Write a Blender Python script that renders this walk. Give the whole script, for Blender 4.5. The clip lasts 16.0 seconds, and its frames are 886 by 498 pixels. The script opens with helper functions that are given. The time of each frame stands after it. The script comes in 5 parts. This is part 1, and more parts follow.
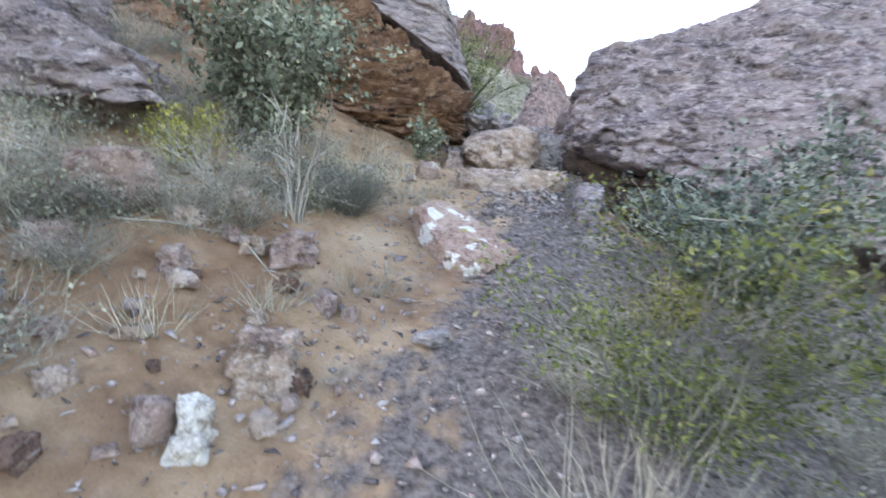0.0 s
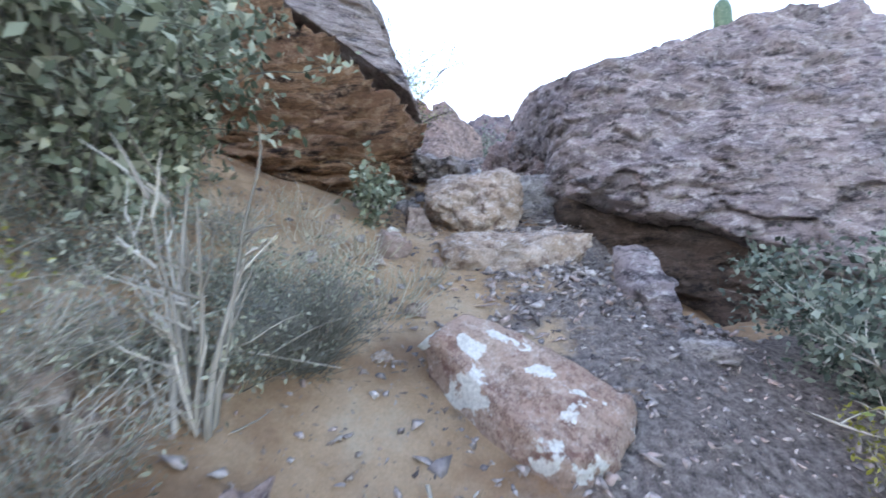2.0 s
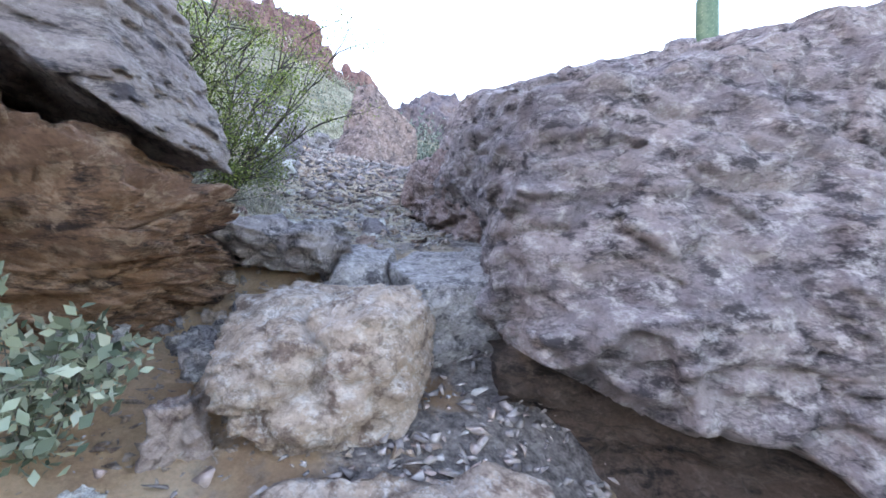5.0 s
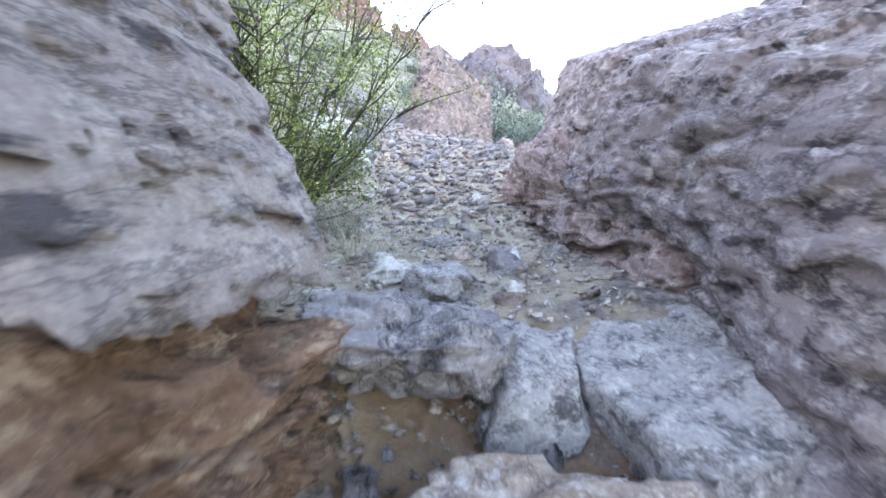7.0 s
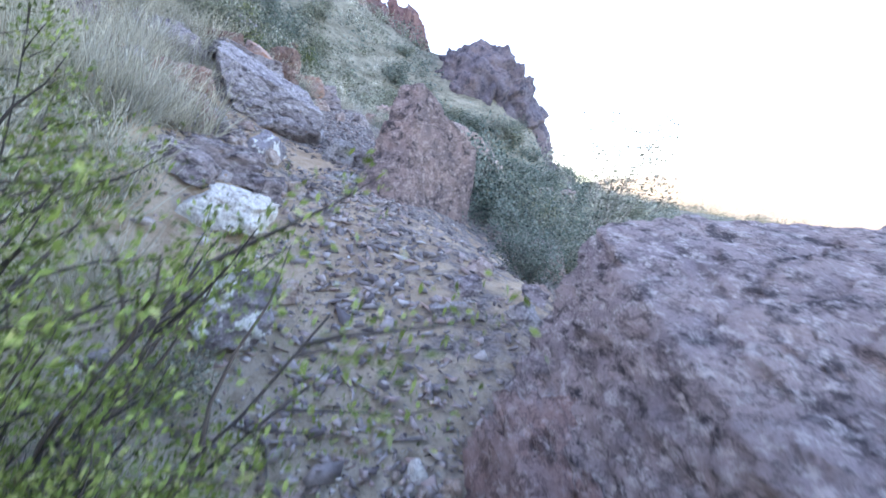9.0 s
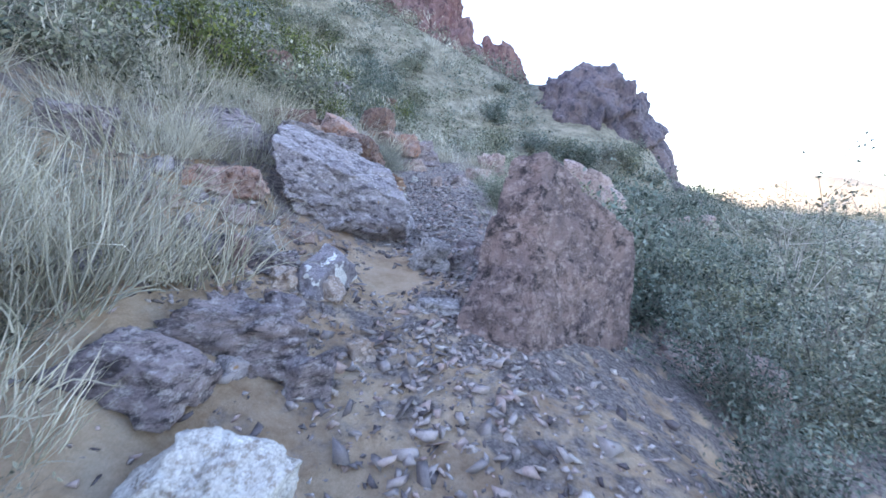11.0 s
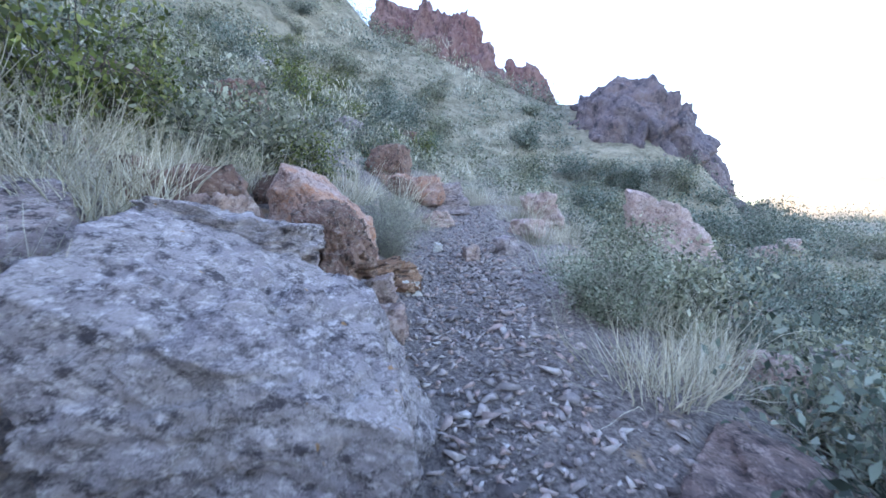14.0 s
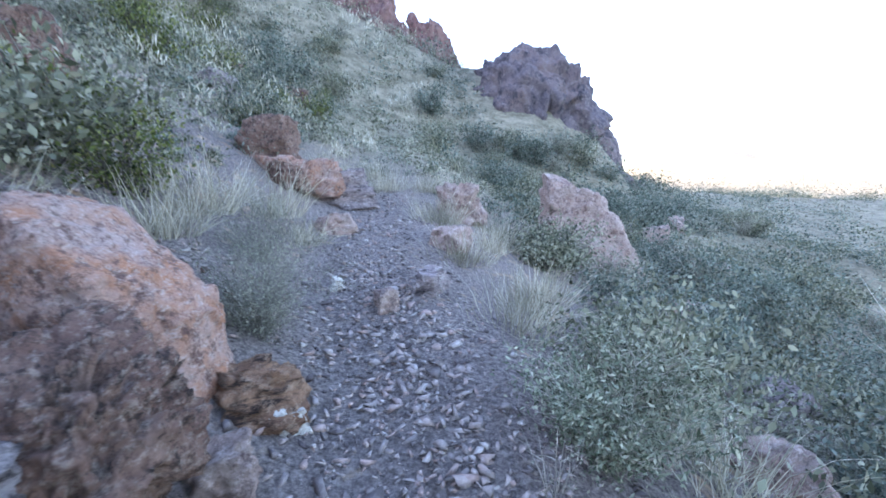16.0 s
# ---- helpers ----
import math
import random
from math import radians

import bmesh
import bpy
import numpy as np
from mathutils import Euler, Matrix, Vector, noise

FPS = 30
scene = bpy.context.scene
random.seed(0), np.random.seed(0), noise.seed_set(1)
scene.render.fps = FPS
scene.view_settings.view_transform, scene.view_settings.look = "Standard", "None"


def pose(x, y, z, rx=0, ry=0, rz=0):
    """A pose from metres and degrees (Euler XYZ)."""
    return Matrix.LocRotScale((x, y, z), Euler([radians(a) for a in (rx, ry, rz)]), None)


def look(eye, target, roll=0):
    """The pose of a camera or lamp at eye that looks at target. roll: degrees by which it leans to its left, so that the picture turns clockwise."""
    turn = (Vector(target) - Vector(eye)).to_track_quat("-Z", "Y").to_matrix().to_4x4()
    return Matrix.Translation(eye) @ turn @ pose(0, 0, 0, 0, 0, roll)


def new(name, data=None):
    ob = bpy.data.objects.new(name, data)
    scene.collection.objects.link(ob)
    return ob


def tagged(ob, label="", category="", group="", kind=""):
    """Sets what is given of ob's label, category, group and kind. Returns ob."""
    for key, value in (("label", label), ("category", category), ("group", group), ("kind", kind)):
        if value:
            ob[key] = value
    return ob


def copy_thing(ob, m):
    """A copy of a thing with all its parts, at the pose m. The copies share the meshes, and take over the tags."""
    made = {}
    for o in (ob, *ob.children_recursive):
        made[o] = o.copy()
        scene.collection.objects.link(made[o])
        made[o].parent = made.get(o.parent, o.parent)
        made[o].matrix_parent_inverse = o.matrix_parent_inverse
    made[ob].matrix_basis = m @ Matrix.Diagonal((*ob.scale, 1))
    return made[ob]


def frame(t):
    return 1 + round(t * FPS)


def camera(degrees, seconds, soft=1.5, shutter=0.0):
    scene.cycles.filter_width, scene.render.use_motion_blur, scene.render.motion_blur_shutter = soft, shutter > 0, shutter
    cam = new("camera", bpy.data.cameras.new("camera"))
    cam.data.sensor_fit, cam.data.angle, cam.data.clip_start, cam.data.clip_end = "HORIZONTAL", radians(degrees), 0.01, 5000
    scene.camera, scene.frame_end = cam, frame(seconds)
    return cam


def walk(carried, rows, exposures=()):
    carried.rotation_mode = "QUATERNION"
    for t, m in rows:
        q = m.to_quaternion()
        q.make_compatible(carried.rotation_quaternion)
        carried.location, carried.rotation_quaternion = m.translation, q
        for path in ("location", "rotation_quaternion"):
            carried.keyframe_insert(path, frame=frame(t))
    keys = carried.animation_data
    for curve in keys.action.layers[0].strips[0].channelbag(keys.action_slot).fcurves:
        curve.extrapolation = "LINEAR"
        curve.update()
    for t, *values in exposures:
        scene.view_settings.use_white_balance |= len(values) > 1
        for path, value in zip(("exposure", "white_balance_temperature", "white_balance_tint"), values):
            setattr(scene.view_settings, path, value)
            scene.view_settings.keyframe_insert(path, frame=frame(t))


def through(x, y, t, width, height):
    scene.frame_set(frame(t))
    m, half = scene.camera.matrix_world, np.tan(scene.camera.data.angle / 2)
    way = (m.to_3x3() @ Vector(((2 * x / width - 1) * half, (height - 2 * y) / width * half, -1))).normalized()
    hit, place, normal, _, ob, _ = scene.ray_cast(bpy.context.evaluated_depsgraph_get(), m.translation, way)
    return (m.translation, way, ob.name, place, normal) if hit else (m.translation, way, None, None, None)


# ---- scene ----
cam = camera(89.0, 16.0, 1.6, 0.25)
PATH = [
    (0, (0.89, -3.77, -1.688), (0.376, -1.324, -1.755), 3.7),
    (0.5, (0.655, -3.436, -1.584), (-0.106, -1.056, -1.518), -0.7),
    (1, (0.418, -3.127, -1.482), (-0.065, -0.676, -1.385), 0.5),
    (1.5, (0.084, -2.79, -1.36), (-0.289, -0.319, -1.265), -1.3),
    (2, (0.024, -2.496, -1.236), (0.161, -0.001, -1.15), -2.2),
    (2.5, (0.051, -2.105, -1.014), (0.595, 0.335, -0.963), -3.2),
    (3, (0.147, -1.87, -0.876), (0.959, 0.493, -0.782), -1.5),
    (3.5, (0.401, -1.559, -0.746), (1.366, 0.747, -0.769), -1.8),
    (4, (0.478, -1.256, -0.653), (1.084, 1.167, -0.565), -2.6),
    (4.5, (0.606, -1.01, -0.505), (1.12, 1.436, -0.469), -0.6),
    (7, (0.264, 0.154, 0.025), (0.379, 2.637, -0.241), -3.6),
    (7.5, (0.509, 0.595, 0.188), (1.037, 3.028, -0.046), -0.8),
    (8, (0.541, 0.966, 0.468), (0.726, 3.435, 0.121), -5.8),
    (8.5, (0.219, 1.571, 0.828), (0.637, 4.021, 0.565), 10.0),
    (9, (0.478, 1.933, 1.414), (0.81, 4.385, 1.06), 6.8),
    (9.5, (0.666, 2.511, 1.79), (0.556, 4.985, 1.452), -1.0),
    (12, (0.198, 5.36, 2.419), (-0.134, 7.834, 2.276), 0.9),
    (12.5, (0.196, 5.962, 2.576), (-0.128, 8.439, 2.476), -2.2),
    (13, (-0.005, 6.515, 2.672), (-0.385, 8.982, 2.552), 0.0),
    (13.5, (-0.007, 7.141, 2.87), (-0.284, 9.626, 2.874), -0.2),
    (14, (-0.164, 7.782, 3.056), (-0.614, 10.241, 2.981), -2.2),
    (14.5, (-0.31, 8.312, 3.301), (-0.585, 10.794, 3.18), -1.7),
    (15, (-0.389, 8.83, 3.447), (-0.586, 11.319, 3.311), -0.7),
    (15.5, (-0.5, 9.32, 3.719), (-0.554, 11.815, 3.57), -3.9),
    (16, (-0.536, 9.799, 3.841), (-0.436, 12.277, 3.531), -1.3),
]
walk(cam, [(t, look(eye, target, roll)) for t, eye, target, roll in PATH], [(0, 3.22, 7700, 21), (2.2, 3.2, 7200, 21), (3.2, 3.1, 7050, 21), (4.2, 3.4, 7100, 21), (4.7, 3.45, 7200, 21), (6.8, 4.1, 7600, 19), (7.5, 3.95, 7500, 20), (8.0, 3.8, 7300, 21), (8.6, 3.35, 6750, 23), (10, 2.95, 6450, 24), (13.5, 2.9, 6300, 21), (16, 2.98, 6250, 21)])

# ---- light ----
SUN_AZ, SUN_EL = radians(-92), radians(17)       # low sun behind the hillside on the uphill side
world = bpy.data.worlds.new("sky_world")
scene.world = world
world.use_nodes = True
wn = world.node_tree.nodes
sky = wn.new("ShaderNodeTexSky")
sky.sky_type, sky.sun_disc = "NISHITA", False
sky.sun_elevation, sky.sun_rotation = SUN_EL, SUN_AZ
sky.air_density, sky.dust_density, sky.ozone_density = 1.0, 0.8, 1.2
wn["Background"].inputs["Strength"].default_value = 0.15
world.node_tree.links.new(sky.outputs["Color"], wn["Background"].inputs["Color"])
sun = new("sun", bpy.data.lights.new("sun", "SUN"))
sun.data.energy, sun.data.angle, sun.data.color = 3.0, radians(0.6), (1.0, 0.78, 0.55)
toward = Vector((math.sin(SUN_AZ) * math.cos(SUN_EL), math.cos(SUN_AZ) * math.cos(SUN_EL), math.sin(SUN_EL)))
sun.matrix_world = look(toward * 60, (0, 0, 0))


# ---- noise on arrays ----
def lattice(i, j, k, seed):
    h = (i * 374761393 + j * 668265263 + k * 2147483647 + seed * 974634777) & 0xFFFFFFFF
    h = ((h ^ (h >> 13)) * 1274126177) & 0xFFFFFFFF
    h = ((h ^ (h >> 16)) * 2246822519) & 0xFFFFFFFF
    return ((h ^ (h >> 15)) & 0xFFFFFF) / 0xFFFFFF * 2 - 1


def vnoise(p, seed=0):
    """Smooth noise, -1 to 1, at the rows of p."""
    f = np.floor(p).astype(np.int64)
    w = p - f
    w = w * w * (3 - 2 * w)
    out = 0
    for a in (0, 1):
        for b in (0, 1):
            for c in (0, 1):
                g = np.where(a, w[:, 0], 1 - w[:, 0]) * np.where(b, w[:, 1], 1 - w[:, 1]) * np.where(c, w[:, 2], 1 - w[:, 2])
                out = out + g * lattice(f[:, 0] + a, f[:, 1] + b, f[:, 2] + c, seed)
    return out


def fbm(p, seed=0, octaves=4, gain=0.5):
    out, amp = 0, 1.0
    for o in range(octaves):
        out = out + amp * vnoise(p * 2.03 ** o + o * 17.3, seed + o)
        amp *= gain
    return out


def chunks(p, seed=0):
    """A random step, -1 to 1, for each cell of a loose cell pattern."""
    f = np.floor(p).astype(np.int64)
    best, val = np.full(len(p), 9.0), np.zeros(len(p))
    for a in (-1, 0, 1):
        for b in (-1, 0, 1):
            for c in (-1, 0, 1):
                i, j, k = f[:, 0] + a, f[:, 1] + b, f[:, 2] + c
                d = sum((n + 0.5 + 0.45 * lattice(i, j, k, seed + s) - p[:, s]) ** 2 for s, n in enumerate((i, j, k)))
                near = d < best
                best = np.where(near, d, best)
                val = np.where(near, lattice(i, j, k, seed + 7), val)
    return val


# ---- materials ----
def ramp(nt, stops, fac):
    r = nt.nodes.new("ShaderNodeValToRGB")
    while len(r.color_ramp.elements) < len(stops):
        r.color_ramp.elements.new(0.5)
    for e, (pos, col) in zip(r.color_ramp.elements, stops):
        e.position, e.color = pos, (*col, 1)
    nt.links.new(fac, r.inputs["Fac"])
    return r.outputs["Color"]


def noise_node(nt, coord, scale, detail=6, rough=0.6, stretch=(1, 1, 1), turn=(0, 0, 0)):
    mp = nt.nodes.new("ShaderNodeMapping")
    mp.inputs["Scale"].default_value, mp.inputs["Rotation"].default_value = stretch, turn
    n = nt.nodes.new("ShaderNodeTexNoise")
    n.inputs["Scale"].default_value, n.inputs["Detail"].default_value, n.inputs["Roughness"].default_value = scale, detail, rough
    nt.links.new(coord, mp.inputs["Vector"])
    nt.links.new(mp.outputs["Vector"], n.inputs["Vector"])
    return n.outputs["Fac"]


def mix(nt, fac, a, b, kind="MIX"):
    m = nt.nodes.new("ShaderNodeMix")
    m.data_type, m.blend_type = "RGBA", kind
    if isinstance(fac, (int, float)):
        m.inputs["Factor"].default_value = fac
    else:
        nt.links.new(fac, m.inputs["Factor"])
    for s, v in (("A", a), ("B", b)):
        sock = [i for i in m.inputs if i.name == s and i.type == "RGBA"][0]
        if isinstance(v, tuple):
            sock.default_value = (*v, 1)
        else:
            nt.links.new(v, sock)
    return [o for o in m.outputs if o.type == "RGBA"][0]


def blank(name, rough=0.85):
    m = bpy.data.materials.new(name)
    m.use_nodes = True
    nt = m.node_tree
    bsdf = nt.nodes["Principled BSDF"]
    bsdf.inputs["Roughness"].default_value = rough
    bsdf.inputs["Specular IOR Level"].default_value = 0.25
    return m, nt, bsdf


def bump(nt, bsdf, height, strength, distance):
    b = nt.nodes.new("ShaderNodeBump")
    b.inputs["Strength"].default_value, b.inputs["Distance"].default_value = strength, distance
    nt.links.new(height, b.inputs["Height"])
    nt.links.new(b.outputs["Normal"], bsdf.inputs["Normal"])


def rock_material(name, base, alt, dark, light, stretch=(1, 1, 2.2), turn=(0.3, 0.2, 0), scale=1.0, lichen=0.0, crust=0.0):
    """Weathered rock: two broad tones, dark varnish, pale dust, fine grain."""
    m, nt, bsdf = blank(name, 0.88)
    co = nt.nodes.new("ShaderNodeNewGeometry").outputs["Position"]
    broad = noise_node(nt, co, 2.0 * scale, 5, 0.65, stretch, turn)
    col = mix(nt, ramp(nt, ((0.38, (0, 0, 0)), (0.62, (1, 1, 1))), broad), base, alt)
    varnish = noise_node(nt, co, 6.0 * scale, 8, 0.72, stretch, turn)
    col = mix(nt, ramp(nt, ((0.515, (0, 0, 0)), (0.61, (0.95, 0.95, 0.95))), varnish), col, dark)
    dust = noise_node(nt, co, 11.0 * scale, 8, 0.75, (1.1, 0.9, 1.6), (0.9, 0.1, 0.6))
    col = mix(nt, ramp(nt, ((0.51, (0, 0, 0)), (0.62, (0.85, 0.85, 0.85))), dust), col, light)
    seams = noise_node(nt, co, 3.2 * scale, 9, 0.68, stretch, turn)
    col = mix(nt, ramp(nt, ((0.475, (0, 0, 0)), (0.497, (0.5, 0.5, 0.5)), (0.503, (0.5, 0.5, 0.5)), (0.525, (0, 0, 0))), seams), col, tuple(0.6 * c for c in dark))
    if lichen:
        spots = noise_node(nt, co, 9.0, 3, 0.5, (1, 1, 1), (0.2, 1.0, 0.4))
        col = mix(nt, ramp(nt, ((0.70, (0, 0, 0)), (0.73, (lichen, lichen, lichen))), spots), col, (0.42, 0.22, 0.08))
    if crust:
        shell = noise_node(nt, co, 6.0, 5, 0.55, (1, 1, 1), (0.7, 0.3, 0.1))
        col = mix(nt, ramp(nt, ((0.555, (0, 0, 0)), (0.575, (crust, crust, crust))), shell), col, (0.80, 0.78, 0.74))
    grain = noise_node(nt, co, 70.0, 6, 0.7)
    col = mix(nt, 0.55, col, ramp(nt, ((0.3, (0.35, 0.35, 0.35)), (0.6, (1.0, 1.0, 1.0))), grain), "MULTIPLY")
    nt.links.new(col, bsdf.inputs["Base Color"])
    relief = noise_node(nt, co, 12.0 * scale, 12, 0.78, stretch, turn)
    leafing = noise_node(nt, co, 5.0 * scale, 10, 0.7, (0.7, 0.7, 5.0), (0.5, -0.35, 0.3))
    both = nt.nodes.new("ShaderNodeMath")
    both.operation = "ADD"
    nt.links.new(relief, both.inputs[0])
    part_of = nt.nodes.new("ShaderNodeMath")
    part_of.operation, part_of.inputs[1].default_value = "MULTIPLY", 0.35
    nt.links.new(leafing, part_of.inputs[0])
    nt.links.new(part_of.outputs[0], both.inputs[1])
    bump(nt, bsdf, both.outputs[0], 1.0, 0.05 / max(scale, 0.5))
    return m


def leaf_material(name, stops, rough=0.6, through=0.25):
    m, nt, bsdf = blank(name, rough)
    geo = nt.nodes.new("ShaderNodeNewGeometry")
    col = ramp(nt, stops, geo.outputs["Random Per Island"])
    broad = noise_node(nt, geo.outputs["Position"], 1.3, 4, 0.6)
    col = mix(nt, 0.85, col, ramp(nt, ((0.36, (0.38, 0.38, 0.36)), (0.58, (1, 1, 1))), broad), "MULTIPLY")
    nt.links.new(col, bsdf.inputs["Base Color"])
    bsdf.inputs["Transmission Weight"].default_value = 0.0
    tr = nt.nodes.new("ShaderNodeBsdfTranslucent")
    nt.links.new(col, tr.inputs["Color"])
    ms = nt.nodes.new("ShaderNodeMixShader")
    ms.inputs["Fac"].default_value = through
    nt.links.new(bsdf.outputs["BSDF"], ms.inputs[1])
    nt.links.new(tr.outputs["BSDF"], ms.inputs[2])
    nt.links.new(ms.outputs["Shader"], nt.nodes["Material Output"].inputs["Surface"])
    return m


ROCK_PURPLE = rock_material("purple_grey_rhyolite", (0.30, 0.248, 0.264), (0.43, 0.345, 0.335), (0.07, 0.058, 0.064), (0.66, 0.59, 0.575))
ROCK_LICHEN = rock_material("lichen_spotted_rhyolite", (0.31, 0.27, 0.285), (0.45, 0.395, 0.39), (0.085, 0.072, 0.08), (0.66, 0.60, 0.60), (1, 1, 1.6), (0.2, 0.5, 0), 1.2, 0.8)
ROCK_PINK = rock_material("pink_rhyolite", (0.42, 0.29, 0.25), (0.49, 0.38, 0.34), (0.20, 0.13, 0.12), (0.62, 0.51, 0.46), (1, 1, 1), (0, 0, 0), 1.3)
ROCK_BROWN = rock_material("iron_stained_rock", (0.27, 0.15, 0.10), (0.45, 0.265, 0.165), (0.045, 0.03, 0.028), (0.55, 0.38, 0.27), (0.6, 0.6, 2.6), (0.35, -0.3, 0))
ROCK_TAN = rock_material("tan_quartz_rock", (0.48, 0.345, 0.26), (0.57, 0.455, 0.39), (0.21, 0.14, 0.115), (0.72, 0.64, 0.59), (1, 1, 1), (0, 0, 0), 1.5)
ROCK_CAP = rock_material("pink_grey_slab_rock", (0.38, 0.305, 0.30), (0.47, 0.385, 0.355), (0.10, 0.085, 0.095), (0.60, 0.52, 0.49), (0.8, 0.8, 3.0), (0.35, -0.3, 0), 0.8)
ROCK_RED = rock_material("red_cliff_rock", (0.24, 0.125, 0.12), (0.30, 0.18, 0.165), (0.09, 0.055, 0.06), (0.34, 0.23, 0.21), (1, 1, 0.5), (0, 0, 0), 0.18)
ROCK_FAR = rock_material("blue_grey_outcrop_rock", (0.15, 0.125, 0.145), (0.21, 0.155, 0.155), (0.06, 0.055, 0.07), (0.26, 0.22, 0.225), (1, 1, 0.6), (0, 0, 0), 0.2)
ROCK_WHITE = rock_material("white_crusted_stone", (0.58, 0.53, 0.47), (0.73, 0.70, 0.64), (0.34, 0.27, 0.22), (0.80, 0.77, 0.72), (1, 1, 1), (0, 0, 0), 3.0)
ROCK_GREY = rock_material("grey_slate_stone", (0.36, 0.325, 0.325), (0.48, 0.43, 0.41), (0.13, 0.115, 0.12), (0.64, 0.59, 0.56), (1, 1, 1.4), (0, 0, 0), 2.0)
ROCK_CRUST = rock_material("pink_rock_with_white_crust", (0.44, 0.28, 0.22), (0.52, 0.38, 0.31), (0.24, 0.13, 0.11), (0.62, 0.50, 0.44), (1, 1, 1), (0, 0, 0), 1.5, 0.0, 1.0)
ROCK_PATCH = rock_material("grey_rock_with_white_patch", (0.29, 0.26, 0.28), (0.36, 0.31, 0.32), (0.16, 0.13, 0.14), (0.46, 0.42, 0.42), (1, 1, 1), (0, 0, 0), 1.8, 0.0, 1.0)
ROCK_RUST = rock_material("rusty_conglomerate", (0.185, 0.105, 0.082), (0.26, 0.165, 0.13), (0.045, 0.032, 0.03), (0.38, 0.30, 0.255), (1, 1, 1), (0, 0, 0), 1.7)
ROCK_FACE = rock_material("red_brown_broken_rock", (0.33, 0.215, 0.195), (0.44, 0.33, 0.315), (0.09, 0.06, 0.055), (0.58, 0.47, 0.44), (1, 1, 0.7), (0.2, 0.3, 0), 1.1)
ROCK_PILLAR = rock_material("dark_pink_rhyolite", (0.165, 0.125, 0.127), (0.35, 0.245, 0.215), (0.05, 0.04, 0.042), (0.50, 0.385, 0.35), (1, 1, 1), (0.2, 0.3, 0), 0.9)
# brown rock darkened in colour to stand in for the hollow's shade
ROCK_CAVE_SHADE = rock_material("brown_rock_with_painted_shade", (0.085, 0.06, 0.05), (0.14, 0.092, 0.072), (0.025, 0.019, 0.018), (0.19, 0.135, 0.11), (0.7, 0.7, 2.0), (0.35, -0.3, 0))
ROCK_STREAK = rock_material("dark_streaked_rock", (0.30, 0.26, 0.265), (0.46, 0.40, 0.39), (0.045, 0.04, 0.045), (0.62, 0.54, 0.52), (1.6, 1, 0.7), (0, 0.3, 0), 1.2)
ROCK_ORANGE = rock_material("orange_weathered_rock", (0.47, 0.235, 0.145), (0.48, 0.35, 0.315), (0.17, 0.10, 0.085), (0.57, 0.45, 0.40), (1, 1, 1), (0, 0, 0), 1.6)

# gravel: every stone takes its own tone
GRAVEL, nt, bsdf = blank("mixed_gravel", 0.9)
geo = nt.nodes.new("ShaderNodeNewGeometry")
info = nt.nodes.new("ShaderNodeObjectInfo")
both = nt.nodes.new("ShaderNodeMath")
both.operation = "ADD"
nt.links.new(geo.outputs["Random Per Island"], both.inputs[0])
nt.links.new(info.outputs["Random"], both.inputs[1])
one = nt.nodes.new("ShaderNodeMath")
one.operation = "FRACT"
nt.links.new(both.outputs[0], one.inputs[0])
col = ramp(nt, ((0.0, (0.10, 0.083, 0.088)), (0.3, (0.28, 0.24, 0.23)), (0.55, (0.43, 0.37, 0.35)), (0.72, (0.43, 0.31, 0.275)), (0.9, (0.46, 0.40, 0.38)), (1.0, (0.54, 0.49, 0.46))), one.outputs[0])
grain = noise_node(nt, geo.outputs["Position"], 60, 6, 0.7)
col = mix(nt, 0.6, col, ramp(nt, ((0.3, (0.5, 0.5, 0.5)), (0.7, (1, 1, 1))), grain), "MULTIPLY")
nt.links.new(col, bsdf.inputs["Base Color"])
bump(nt, bsdf, grain, 0.6, 0.01)

# ground: tan dirt, grey grit and far scrub, by the cover painted on the sheet
GROUND, nt, bsdf = blank("dry_hillside_soil", 0.95)
geo = nt.nodes.new("ShaderNodeNewGeometry")
co = geo.outputs["Position"]
cover = nt.nodes.new("ShaderNodeVertexColor")
cover.layer_name = "cover"
sep = nt.nodes.new("ShaderNodeSeparateColor")
nt.links.new(cover.outputs["Color"], sep.inputs["Color"])
d1 = noise_node(nt, co, 3.0, 8, 0.7)
dirt = ramp(nt, ((0.3, (0.38, 0.21, 0.125)), (0.43, (0.66, 0.43, 0.265)), (0.56, (0.76, 0.54, 0.37)), (0.7, (0.80, 0.66, 0.51))), d1)
stain = noise_node(nt, co, 1.1, 4, 0.6, (1, 1, 1), (0.3, 0.2, 0.9))
dirt = mix(nt, 0.85, dirt, ramp(nt, ((0.41, (0.55, 0.42, 0.35)), (0.53, (1, 0.96, 0.92))), stain), "MULTIPLY")
silt = ramp(nt, ((0.34, (0.36, 0.29, 0.21)), (0.5, (0.60, 0.52, 0.40)), (0.66, (0.74, 0.67, 0.56))), noise_node(nt, co, 7.0, 8, 0.75))
dirt = mix(nt, sep.outputs["Blue"], dirt, silt)
d2 = noise_node(nt, co, 26.0, 8, 0.75)
grit = ramp(nt, ((0.36, (0.10, 0.085, 0.085)), (0.5, (0.29, 0.245, 0.235)), (0.64, (0.50, 0.435, 0.405))), d2)
edge = nt.nodes.new("ShaderNodeMath")
edge.operation = "ADD"
patch = noise_node(nt, co, 4.0, 5, 0.6)
nt.links.new(patch, edge.inputs[0])
nt.links.new(sep.outputs["Red"], edge.inputs[1])
col = mix(nt, ramp(nt, ((0.85, (0, 0, 0)), (1.12, (1, 1, 1))), edge.outputs[0]), dirt, grit)
